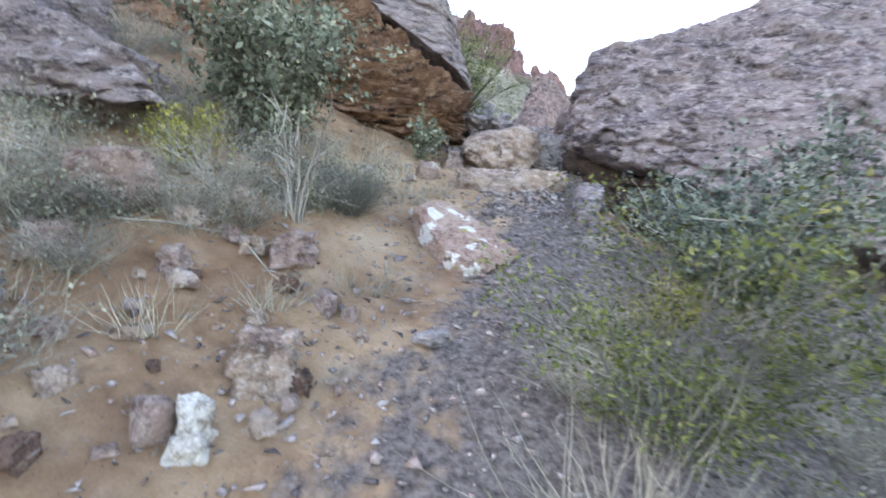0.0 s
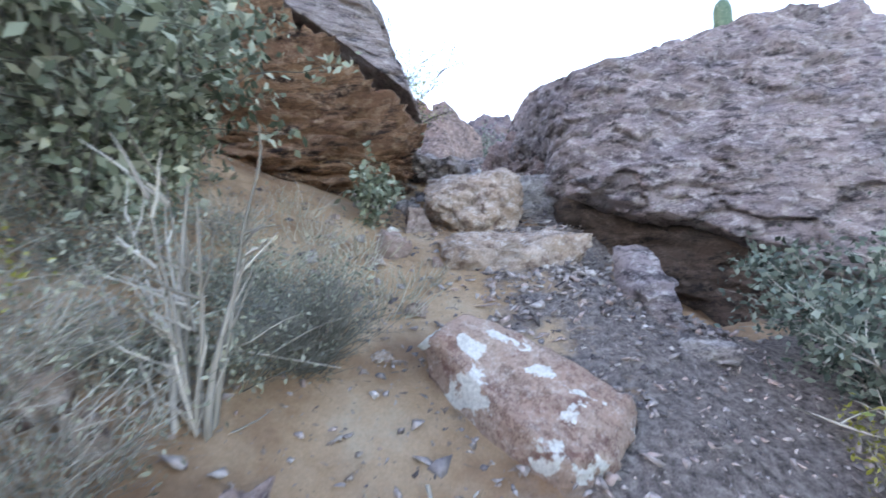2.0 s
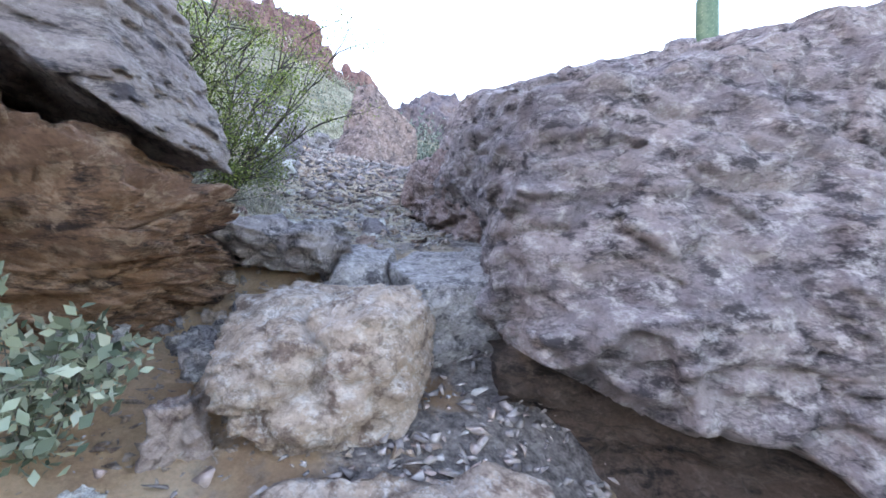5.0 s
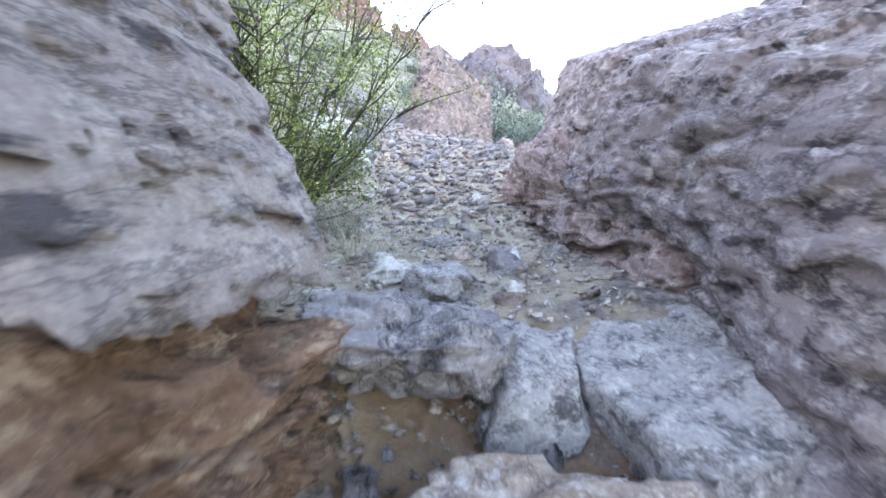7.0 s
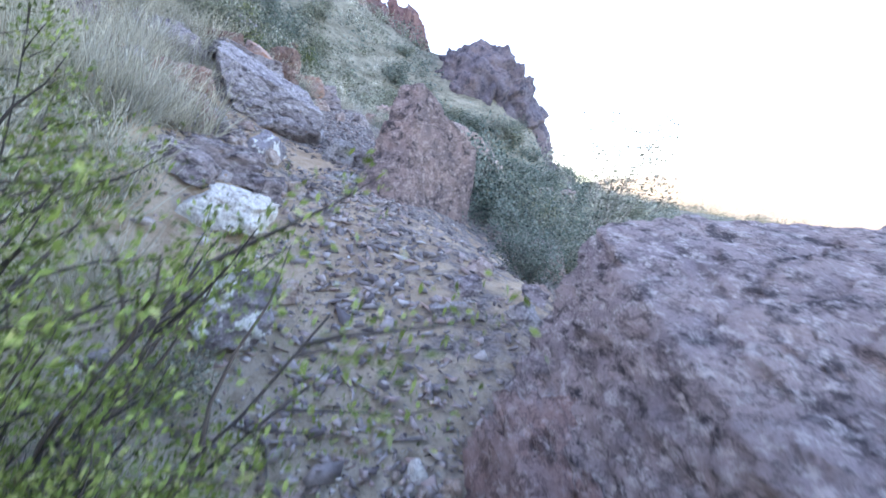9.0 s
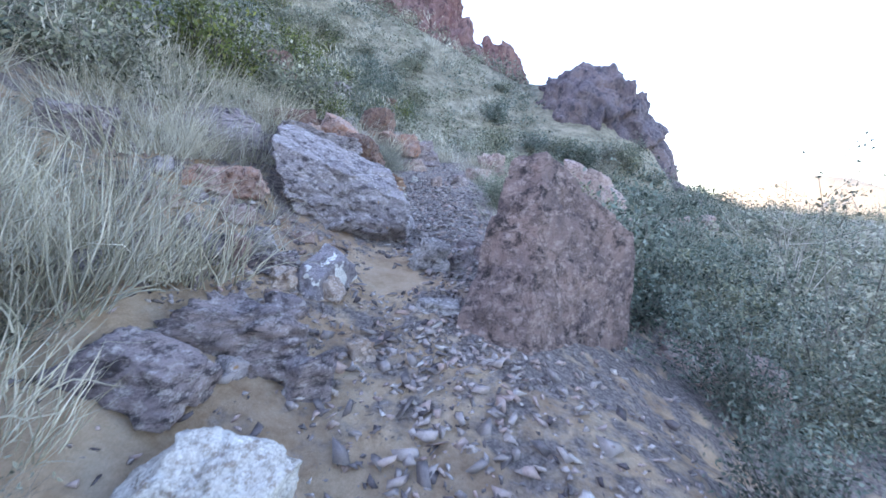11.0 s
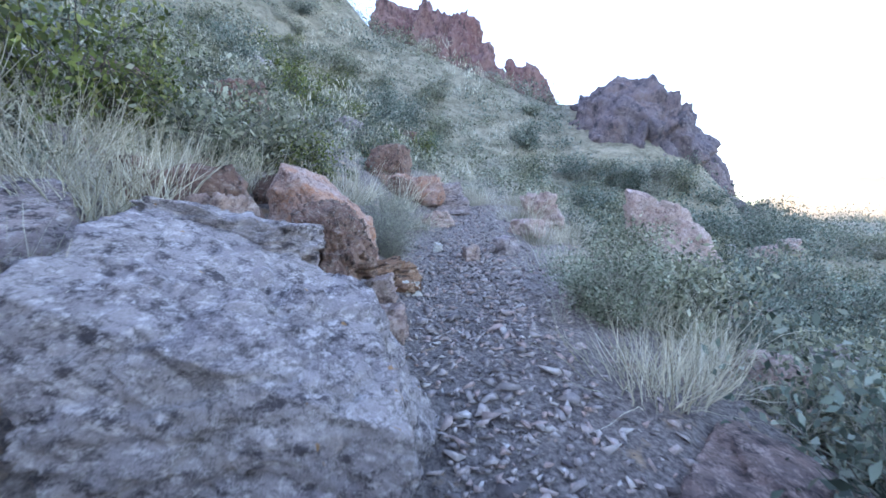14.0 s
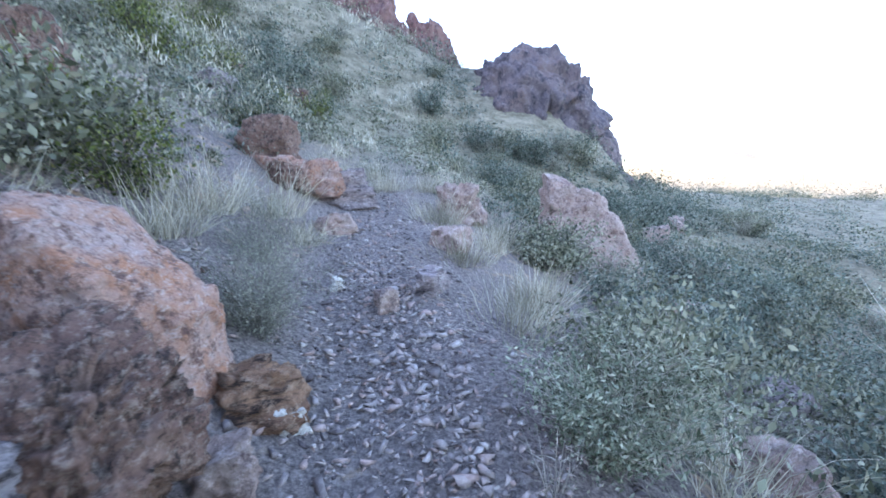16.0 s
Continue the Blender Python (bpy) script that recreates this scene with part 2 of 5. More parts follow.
scrub = ramp(nt, ((0.36, (0.12, 0.11, 0.075)), (0.5, (0.28, 0.25, 0.18)), (0.64, (0.44, 0.385, 0.29))), noise_node(nt, co, 0.9, 12, 0.8))
col = mix(nt, sep.outputs["Green"], col, scrub)
fine = noise_node(nt, co, 90.0, 6, 0.7)
col = mix(nt, 0.4, col, ramp(nt, ((0.3, (0.45, 0.45, 0.45)), (0.66, (1, 1, 1))), fine), "MULTIPLY")
nt.links.new(col, bsdf.inputs["Base Color"])
bump(nt, bsdf, noise_node(nt, co, 22.0, 12, 0.85), 1.0, 0.06)

LEAF_SAGE = leaf_material("sage_green_leaves", ((0.0, (0.06, 0.08, 0.05)), (0.5, (0.27, 0.31, 0.22)), (0.85, (0.42, 0.45, 0.35)), (1.0, (0.56, 0.56, 0.42))))
LEAF_BLUE = leaf_material("blue_green_leaves", ((0.0, (0.035, 0.05, 0.04)), (0.5, (0.175, 0.225, 0.185)), (1.0, (0.35, 0.39, 0.32))))
LEAF_OLIVE = leaf_material("olive_creosote_leaves", ((0.0, (0.025, 0.035, 0.008)), (0.5, (0.14, 0.175, 0.045)), (0.85, (0.24, 0.27, 0.075)), (1.0, (0.38, 0.36, 0.14))))
LEAF_YELLOW = leaf_material("yellow_green_leaves", ((0.0, (0.20, 0.20, 0.03)), (0.5, (0.36, 0.34, 0.06)), (1.0, (0.55, 0.50, 0.16))))
LEAF_CREOSOTE = leaf_material("bright_creosote_leaves", ((0.0, (0.07, 0.10, 0.02)), (0.5, (0.19, 0.25, 0.055)), (0.85, (0.31, 0.37, 0.10)), (1.0, (0.46, 0.46, 0.18))))
LEAF_GREY = leaf_material("dusty_grey_green_leaves", ((0.0, (0.08, 0.085, 0.06)), (0.5, (0.32, 0.33, 0.25)), (1.0, (0.52, 0.52, 0.41))))
LEAF_FAR = leaf_material("hillside_scrub_leaves", ((0.0, (0.05, 0.06, 0.035)), (0.5, (0.25, 0.265, 0.18)), (1.0, (0.46, 0.45, 0.33))))
STRAW = leaf_material("straw_dry_grass", ((0.0, (0.42, 0.38, 0.27)), (0.5, (0.70, 0.65, 0.51)), (1.0, (0.86, 0.82, 0.69))), 0.7, 0.25)
TWIG_GREY = leaf_material("bleached_grey_twigs", ((0.0, (0.26, 0.235, 0.20)), (0.5, (0.45, 0.41, 0.36)), (1.0, (0.72, 0.68, 0.60))), 0.85, 0.0)
TWIG_DARK = leaf_material("dark_bark", ((0.0, (0.055, 0.048, 0.045)), (1.0, (0.14, 0.115, 0.10))), 0.9, 0.0)
TWIG_SOFT = leaf_material("fine_grey_stems", ((0.0, (0.14, 0.135, 0.12)), (0.5, (0.22, 0.22, 0.19)), (1.0, (0.36, 0.35, 0.30))), 0.85, 0.0)
CACTUS, nt, bsdf = blank("waxy_cactus_skin", 0.55)
co = nt.nodes.new("ShaderNodeNewGeometry").outputs["Position"]
nt.links.new(ramp(nt, ((0.35, (0.07, 0.12, 0.08)), (0.65, (0.14, 0.20, 0.13))), noise_node(nt, co, 14, 5, 0.6)), bsdf.inputs["Base Color"])


# ---- mesh helpers ----
UNIT = 1.25     # metres to one unit of the plan below


def mesh_of(name, verts, faces, material, smooth=False):
    me = bpy.data.meshes.new(name)
    verts = np.asarray(verts, dtype=float) * UNIT
    if isinstance(faces, np.ndarray):
        k = faces.shape[1]
        me.vertices.add(len(verts))
        me.vertices.foreach_set("co", np.asarray(verts, dtype=np.float32).ravel())
        me.loops.add(faces.size)
        me.loops.foreach_set("vertex_index", faces.astype(np.int32).ravel())
        me.polygons.add(len(faces))
        me.polygons.foreach_set("loop_start", np.arange(0, faces.size, k, dtype=np.int32))
        me.update(calc_edges=True)
        me.validate()
    else:
        me.from_pydata([tuple(v) for v in verts], [], [tuple(f) for f in faces])
    me.materials.append(material)
    if smooth:
        me.polygons.foreach_set("use_smooth", np.ones(len(me.polygons), dtype=bool))
    return me


def put(name, me, parent=None, label="", at=(0, 0, 0)):
    ob = new(name, me)
    ob.location = Vector(at) * UNIT
    if parent:
        ob.parent = parent
    if label:
        tagged(ob, label)
    return ob


def thing(name, label, category, at=(0, 0, 0), group="", kind=""):
    return tagged(put(name, None, None, "", at), label, category, group, kind)


CUBES = {}


def cube_grid(n):
    """The skin of a cube of n cells a side: points in -1..1 and quads."""
    if n not in CUBES:
        keys, pts, quads = {}, [], []
        def idx(k):
            if k not in keys:
                keys[k] = len(pts)
                pts.append([2 * c / n - 1 for c in k])
            return keys[k]
        for ax in range(3):
            for side in (0, n):
                for i in range(n):
                    for j in range(n):
                        q = []
                        for a, b in ((i, j), (i + 1, j), (i + 1, j + 1), (i, j + 1)):
                            k = [0, 0, 0]
                            k[ax], k[(ax + 1) % 3], k[(ax + 2) % 3] = side, a, b
                            q.append(idx(tuple(k)))
                        quads.append(q if side else q[::-1])
        CUBES[n] = np.array(pts), np.array(quads)
    return CUBES[n]


def rock_shape(corners, n, seed, rough=0.06, step=0.05, soft=0.35, freq=2.2, flat=1.8, undercut=None, crease=0.0, facets=9, bite=0.16, dent=None):
    """A weathered block: a cube stretched to eight corners, rounded, broken along flat facets, then roughened by noise, chunky steps and cracks."""
    u, quads = cube_grid(n)
    r = u / np.linalg.norm(u, axis=1)[:, None]
    q = (u * (1 - soft) + r * soft * 1.12 + 1) / 2
    c = np.array(corners, dtype=float)
    x, y, z = q[:, :1], q[:, 1:2], q[:, 2:]
    low = (c[0] * (1 - x) + c[1] * x) * (1 - y) + (c[3] * (1 - x) + c[2] * x) * y
    high = (c[4] * (1 - x) + c[5] * x) * (1 - y) + (c[7] * (1 - x) + c[6] * x) * y
    p = low * (1 - z) + high * z
    if undercut:
        z0, band, ux, uy, x0, dip = undercut
        hollow = np.clip((z0 - dip * (p[:, 0] - x0) - p[:, 2]) / band, 0, 1)[:, None]
        p = p + np.array((ux, uy, 0.0)) * hollow * hollow * (3 - 2 * hollow)
    if dent:
        at, size, push = (np.array(v) for v in dent)
        p = p + push * np.exp(-(((p - at) / size) ** 2).sum(1))[:, None]
    mid = p.mean(0)
    chip = np.random.RandomState(seed + 900)
    for k in range(facets):
        way = chip.normal(size=3)
        way /= np.linalg.norm(way)
        reach = (p - mid) @ way
        over = reach - reach.max() * (1 - bite * chip.uniform(0.35, 1.25))
        p = p - np.clip(over, 0, None)[:, None] * way * 0.94
    out = p - mid
    out /= np.linalg.norm(out, axis=1)[:, None] + 1e-9
    out = out * 0.5 + r * 0.5
    s = p * freq * np.array((1, 1, flat)) + seed * 3.1
    tilt = s @ np.array(((0.9, -0.2, 0.3), (0.25, 0.95, -0.1), (-0.3, 0.2, 0.92)))
    d = rough * fbm(tilt, seed, 5, 0.55) + step * chunks(tilt * 1.4 + 0.4 * fbm(s * 2, seed + 3, 2)[:, None], seed + 11) + 0.4 * step * chunks(tilt * 4.1, seed + 19) + 0.2 * step * chunks(tilt * 9.3, seed + 23)
    if crease:
        d = d - crease * (np.exp(-8 * np.abs(fbm(tilt * 0.8 + 5, seed + 31, 4, 0.5))) + 0.5 * np.exp(-7 * np.abs(fbm(tilt * 2.6, seed + 37, 3, 0.5))))
    return p + out * d[:, None], quads


def box(c, size, yaw=0, tilt=0, lean=0, taper=0.85, seed=0, jitter=0.1):
    """Eight uneven corners of a block of that size round c."""
    rnd = random.Random(seed)
    m = pose(*c, tilt, lean, yaw)
    out = []
    for k in (-1, 1):
        for i, j in ((-1, -1), (1, -1), (1, 1), (-1, 1)):
            f = taper if k > 0 else 1
            v = [i * f * size[0] / 2, j * f * size[1] / 2, k * size[2] / 2]
            v = [a + size[b] * jitter * rnd.uniform(-1, 1) for b, a in enumerate(v)]
            out.append(tuple(m @ Vector(v)))
    return out


def rock(name, corners, material, label, n=16, seed=1, category="rock", group="", kind="", smooth=True, **how):
    p, quads = rock_shape(corners, n, seed, **how)
    mid = p.mean(0)
    mid[2] = p[:, 2].min()
    ob = put(name, mesh_of(name, p - mid, quads, material, smooth), None, "", tuple(mid))
    return tagged(ob, label, category, group, kind)


def tubes(lines, sides=3):
    """Thin tapered stems along lines of (point, radius)."""
    verts, faces = [], []
    for line in lines:
        base = len(verts)
        for i, (p, r) in enumerate(line):
            a, b = line[max(i - 1, 0)][0], line[min(i + 1, len(line) - 1)][0]
            d = (Vector(b) - Vector(a)).normalized()
            s = d.orthogonal().normalized()
            t = d.cross(s)
            for k in range(sides):
                w = 2 * math.pi * k / sides
                verts.append(tuple(Vector(p) + (s * math.cos(w) + t * math.sin(w)) * r))
        for i in range(len(line) - 1):
            for k in range(sides):
                k2 = (k + 1) % sides
                faces.append((base + i * sides + k, base + i * sides + k2, base + (i + 1) * sides + k2, base + (i + 1) * sides + k))
    return np.array(verts), np.array(faces)


def stem(rnd, start, way, length, radius, bend=0.35, pieces=5, lift=0.0):
    p, d, out = Vector(start), Vector(way).normalized(), []
    for i in range(pieces + 1):
        out.append((tuple(p), radius * (1 - 0.8 * i / pieces)))
        d = (d + Vector((rnd.uniform(-1, 1), rnd.uniform(-1, 1), rnd.uniform(-1, 1) + lift)) * bend * 0.5).normalized()
        p = p + d * length / pieces
    return out


def leaves(points, size, seed, slim=0.5, up=0.3):
    """A small folded leaf, four corners, at each point."""
    rs = np.random.RandomState(seed)
    n = len(points)
    a = rs.normal(size=(n, 3))
    a[:, 2] += up
    a /= np.linalg.norm(a, axis=1)[:, None]
    b = np.cross(a, rs.normal(size=(n, 3)))
    b /= np.linalg.norm(b, axis=1)[:, None]
    s = size * rs.uniform(0.6, 1.35, (n, 1))
    c = np.cross(a, b)
    v = np.stack([points, points + a * s * 0.5 + b * s * slim * 0.5 + c * s * 0.1, points + a * s, points + a * s * 0.5 - b * s * slim * 0.5 + c * s * 0.1], 1)
    return v.reshape(-1, 3), np.arange(4 * n).reshape(n, 4)


def along(lines, count, spread, seed, start=0.25):
    """Points scattered round the outer part of stems."""
    rs = np.random.RandomState(seed)
    out = np.empty((count, 3))
    pick = rs.randint(0, len(lines), count)
    for i, k in enumerate(pick):
        line = lines[k]
        f = start + (1 - start) * rs.rand() ** 0.8
        j = min(int(f * (len(line) - 1)), len(line) - 2)
        w = f * (len(line) - 1) - j
        out[i] = np.array(line[j][0]) * (1 - w) + np.array(line[j + 1][0]) * w
    return out + rs.normal(size=(count, 3)) * spread


def shrub(name, label, at, radius, height, leaf_mat, twig_mat, seed, stems=14, sprigs=5, count=2500, leaf=0.03, slim=0.5, spread=0.03,
          thick=0.008, flare=0.8, lean=(0, 0), category="shrub", group="", start=0.25):
    """A shrub: stems that fork from one root, with leaves along the outer twigs."""
    rnd = random.Random(seed)
    main, fine = [], []
    for i in range(stems):
        a = rnd.uniform(0, 2 * math.pi)
        f = flare * rnd.uniform(0.25, 1.0)
        tip = Vector((math.cos(a) * radius * f + lean[0], math.sin(a) * radius * f + lean[1], height * rnd.uniform(0.62, 0.95) * (1 - 0.3 * f)))
        s = stem(rnd, (rnd.uniform(-1, 1) * radius * 0.1, rnd.uniform(-1, 1) * radius * 0.1, -0.06), tip, tip.length * 0.85, thick * rnd.uniform(0.6, 1.1), 0.28)
        main.append(s)
        for k in range(sprigs):
            j = rnd.randint(1, len(s) - 1)
            d = Vector((math.cos(a + rnd.uniform(-1.4, 1.4)), math.sin(a + rnd.uniform(-1.4, 1.4)), rnd.uniform(0.1, 1.3)))
            w = rnd.random()
            fine.append(stem(rnd, tuple(Vector(s[j - 1][0]).lerp(Vector(s[j][0]), w)), d, rnd.uniform(0.25, 0.55) * min(radius, height), thick * 0.42, 0.5, 4))
    root = thing(name, label, category, at, group)
    put("stem_frame", mesh_of("stem_frame", *tubes(main + fine), twig_mat), root)
    if count:
        pts = along(fine + main, count, spread, seed, start)
        put("foliage", mesh_of("foliage", *leaves(pts, leaf, seed + 1, slim), leaf_mat), root)
    return root


def grass(name, label, at, radius, height, seed, count=160, material=None, width=0.004, droop=0.5, group="dry grass clumps", lean=(0, 0)):
    """A clump of thin dry blades."""
    rnd = random.Random(seed)
    lines = []
    for i in range(count):
        a, f = rnd.uniform(0, 2 * math.pi), rnd.random() ** 0.7
        start = (math.cos(a) * radius * 0.8 * f, math.sin(a) * radius * 0.8 * f, -0.04)
        way = Vector((math.cos(a) * f * droop + lean[0] + rnd.uniform(-0.5, 0.5), math.sin(a) * f * droop + lean[1] + rnd.uniform(-0.5, 0.5), 1))
        s = stem(rnd, start, way, height * rnd.uniform(0.3, 1.1), width * rnd.uniform(0.4, 1.3), rnd.choice((0.25, 0.5, 0.8)), 5)
        lines.append(s)
    ob = put(name, mesh_of(name, *tubes(lines), material or STRAW), None, "", at)
    return tagged(ob, label, "grass", group)


# ---- ground ----
YS = (-40, -6, -3, -1, 0, 0.35, 0.9, 1.25, 1.8, 2.6, 3.2, 4.6, 6.0, 7.4, 8.8, 10.7, 11.8, 14, 16.5, 30, 60)
ZS = (-12, -4.1, -2.55, -1.58, -1.02, -0.86, -0.66, -0.36, -0.27, -0.16, 0.05, 0.5, 0.92, 1.3, 1.70, 2.03, 2.24, 2.65, 3.05, 5.5, 9)
XY = (-40, -3, -2, -0.8, 0.3, 2, 4.5, 6.5, 8.5, 10.5, 12, 14, 18, 60)
XC = (4, 0.75, 0.2, 0.35, 0.3, 0.4, 0.3, 0.0, -0.3, -0.55, -0.95, -1.1, -1.2, -3)
# far spur; its unseen left end is raised to shade the red cliff
SPUR_X = (-60, -20, -12, 2, 8, 12, 14.4, 19.4, 30, 60, 400)
SPUR_Z = (66, 30, 20.5, 13.2, 12.6, 10.0, 5.4, 2.0, -3, -8, -60)


def softplus(v, k=0.12):
    return k * np.logaddexp(0, v / k)


def ground_z(x, y, rough=True):
    x, y = np.asarray(x, float), np.asarray(y, float)
    xc = np.interp(y, XY, XC)
    z = (np.interp(y - 0.2, YS, ZS) + np.interp(y, YS, ZS) + np.interp(y + 0.2, YS, ZS)) / 3
    dx = x - xc
    wl = np.interp(y, (-1, 1, 6, 9), (0.25, 0.5, 0.75, 0.55))
    up = softplus(-dx - wl)
    rise = np.interp(y, (-3, 0, 2, 6, 12), (0.45, 0.5, 0.55, 0.62, 0.60))
    z = z + 70 * (1 - np.exp(-rise * up / 70))
    wr = np.interp(y, (-4, -0.5, 1, 3, 4.5, 6, 7.5, 9, 14), (1.6, 2.2, 3.0, 2.6, 1.4, 0.55, 0.6, 0.75, 0.9))
    fall = softplus(dx - wr, 0.25)
    z = z - 5.5 * (1 - np.exp(-0.62 * fall / 5.5)) - 0.045 * fall
    z = z - 0.26 * np.clip(dx - 0.4, 0, 1.5) * np.interp(y, (-2.5, -1, 0.1, 0.6), (0.2, 1, 1, 0))
    z = z - 0.38 * np.exp(-(((x - 1.45) / 0.42) ** 2 + ((y - 0.32) / 0.42) ** 2))      # hollow under the boulder
    spur = np.interp(x, SPUR_X, SPUR_Z) - 0.8 * np.abs(y - 44)
    z = np.logaddexp(z / 1.2, spur / 1.2) * 1.2
    r = np.hypot(x, y)
    p = np.stack([x, y, 0 * x], -1).reshape(-1, 3)
    if rough:
        near = np.exp(-r / 60)
        n = 0.06 * fbm(p * 1.3, 5, 3) + 0.04 * fbm(p * 5, 9, 5, 0.6)
        off = np.clip((np.abs(dx) - 0.5) / 1.5, 0.25, 1).ravel()
        z = z + (n * off).reshape(z.shape)
        big = 0.5 * fbm(p * 0.25, 21, 3) * np.clip((np.abs(dx).ravel() - 3) / 8, 0, 1) + np.clip((r.ravel() - 60) / 400, 0, 1) * 9 * fbm(p * 0.008, 33, 4)
        z = z + big.reshape(z.shape)
    far = np.clip((r - 900) / 1500, 0, 1)
    ridge = far ** 2 * 6.5 * (26 + 22 * fbm(p * 0.0016, 41, 4).reshape(z.shape))
    return z + ridge


def gz(x, y):
    return float(ground_z(np.array([x]), np.array([y]))[0])


def axis(lo, hi, step, limit):
    mid = list(np.arange(lo, hi, step))
    out, s = [hi], step
    while out[-1] < limit:
        s *= 1.13
        out.append(out[-1] + s)
    low, s = [lo], step
    while low[-1] > -limit:
        s *= 1.13
        low.append(low[-1] - s)
    return np.array(low[:0:-1] + mid + out)


gx, gy = axis(-3.2, 3.0, 0.05, 2700), axis(-3.5, 13.0, 0.055, 2700)
GX, GY = np.meshgrid(gx, gy)
GZ = ground_z(GX, GY)
ii = np.arange(len(gx) * len(gy)).reshape(len(gy), len(gx))
quads = np.stack([ii[:-1, :-1], ii[:-1, 1:], ii[1:, 1:], ii[1:, :-1]], -1).reshape(-1, 4)
me = mesh_of("ground", np.stack([GX, GY, GZ], -1).reshape(-1, 3), quads, GROUND, True)
layer = me.color_attributes.new("cover", "FLOAT_COLOR", "POINT")
dxs = GX - np.interp(GY, XY, XC)
grit_cover = np.interp(GY, (-3, -1, 0.5, 1.2, 3, 5, 7), (0.45, 0.40, 0.38, 0.22, 0.25, 0.33, 0.62)) + np.clip(dxs, -0.4, 0.5) * np.interp(GY, (-1, 1, 4, 7), (0.7, 0.5, 0.25, 0.0)) - 0.08 * np.clip(np.abs(dxs) - 0.7, 0, 1) * (GY > 4)
grit_cover -= 0.14 * np.exp(-(((GX + 1.7) / 0.9) ** 2 + ((GY - 6.4) / 1.1) ** 2))
grit_cover -= 0.5 * np.exp(-((GX + 0.66) ** 2 + (GY - 7.0) ** 2) / 0.24)
grit_cover -= 0.5 * np.exp(-(((GX - 1.45) / 0.4) ** 2 + ((GY - 0.3) / 0.35) ** 2))
scrub_cover = np.clip((np.hypot(GX, GY - 6) - 9) / 10, 0, 1)
silt_cover = np.interp(GY, (1.1, 1.6, 3.2, 4.2, 7), (0.15, 0.9, 0.9, 0.55, 0.3))
layer.data.foreach_set("color", np.stack([grit_cover, scrub_cover, silt_cover, 0 * GX + 1], -1).astype(np.float32).ravel())
ground = tagged(put("ground", me), "steep desert hillside of tan dirt and grey gravel", "ground", "", "structure")


def sits(x, y, sink=0.0):
    return (x, y, gz(x, y) - sink)


def loose(name, x, y, size, material, label, seed, yaw=0, tilt=0, lean=0, sink=0.28, n=14, taper=0.75, group="", **how):
    """A loose rock half set into the ground."""
    c = (x, y, gz(x, y) + size[2] * (0.5 - sink))
    how = {"rough": 0.07 * min(size) + 0.004, "step": 0.09 * min(size) + 0.003, "soft": 0.14, "freq": 1.7 / max(size), "crease": 0.10 * min(size), **how}
    return rock(name, box(c, size, yaw, tilt, lean, taper, seed, 0.2), material, label, n, seed, "rock", group, "", True, **how)


# ---- boulders of the first climb ----
rock("boulder", ((0.62, 0.24, -1.10), (4.35, -0.80, -1.80), (4.1, 3.7, -1.2), (0.70, 3.55, -0.45),
                 (0.90, 0.45, 0.12), (3.30, 1.00, 0.95), (3.35, 3.4, 1.34), (1.34, 3.75, 1.10)), ROCK_PURPLE,
     "huge purple-grey rhyolite boulder with a rough undercut face", 150, 3, "boulder", rough=0.035, step=0.036, soft=0.2, freq=1.5, flat=1.7, crease=0.05, facets=8, bite=0.035, dent=((0.72, 1.5, -0.5), (0.45, 0.50, 0.40), (0.28, 0.05, 0.0)), undercut=(-0.51, 0.20, 0.35, 0.80, 0.7, 0.42))
# backs the undercut; its dark colour carries the shade of the recess
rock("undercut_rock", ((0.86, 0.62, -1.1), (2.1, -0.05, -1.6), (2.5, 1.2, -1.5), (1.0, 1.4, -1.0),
                       (0.84, 0.66, -0.30), (2.0, 0.22, -0.95), (2.4, 1.2, -0.8), (1.0, 1.4, -0.3)), ROCK_CAVE_SHADE,
     "brown hollowed rock under the huge boulder, coloured dark for the hollow's shade", 36, 6, "rock", rough=0.05, step=0.05, soft=0.15, crease=0.05)
rock("rock_ledge", box((1.17, 1.46, -0.65), (1.30, 1.16, 0.62), 10, 5, -3, 0.97, 4, 0.04), ROCK_GREY,
     "pale grey rock shelf at the boulder's foot", 44, 5, "rock", rough=0.03, step=0.025, crease=0.04, soft=0.15, facets=3, bite=0.05)
rock("overhanging_rock", ((-2.2, 0.70, -0.85), (-0.28, 0.84, -0.74), (-0.10, 1.25, -0.60), (-2.2, 1.7, -0.6),
                          (-2.2, -0.32, 1.55), (0.03, 0.33, -0.19), (0.10, 0.78, -0.15), (-1.7, 1.6, 0.2)), ROCK_BROWN,
     "iron-stained brown rock overhang with layered strata", 130, 7, "boulder", rough=0.03, step=0.045, soft=0.06, flat=3.6, crease=0.06, facets=0)
rock("rock_outcrop", box((-2.95, 0.40, 0.40), (1.7, 1.1, 1.1), 20, 0, 6, 0.8, 120), ROCK_BROWN,
     "low brown outcrop on the bank beside the overhang", 44, 120, "outcrop", rough=0.06, step=0.06, soft=0.2, flat=2.6, crease=0.06)
rock("capping_rock", ((-2.3, -0.10, 1.55), (0.05, 0.38, -0.11), (0.12, 0.80, -0.14), (-1.4, 1.9, 0.0),
                      (-2.3, 0.7, 2.5), (-0.66, 0.80, 1.75), (-0.50, 1.25, 1.6), (-1.6, 1.9, 1.7)), ROCK_CAP,
     "pink-grey slanted boulder resting on the brown overhang", 130, 9, "boulder", rough=0.025, step=0.022, soft=0.06, flat=2.6, crease=0.03, facets=0)
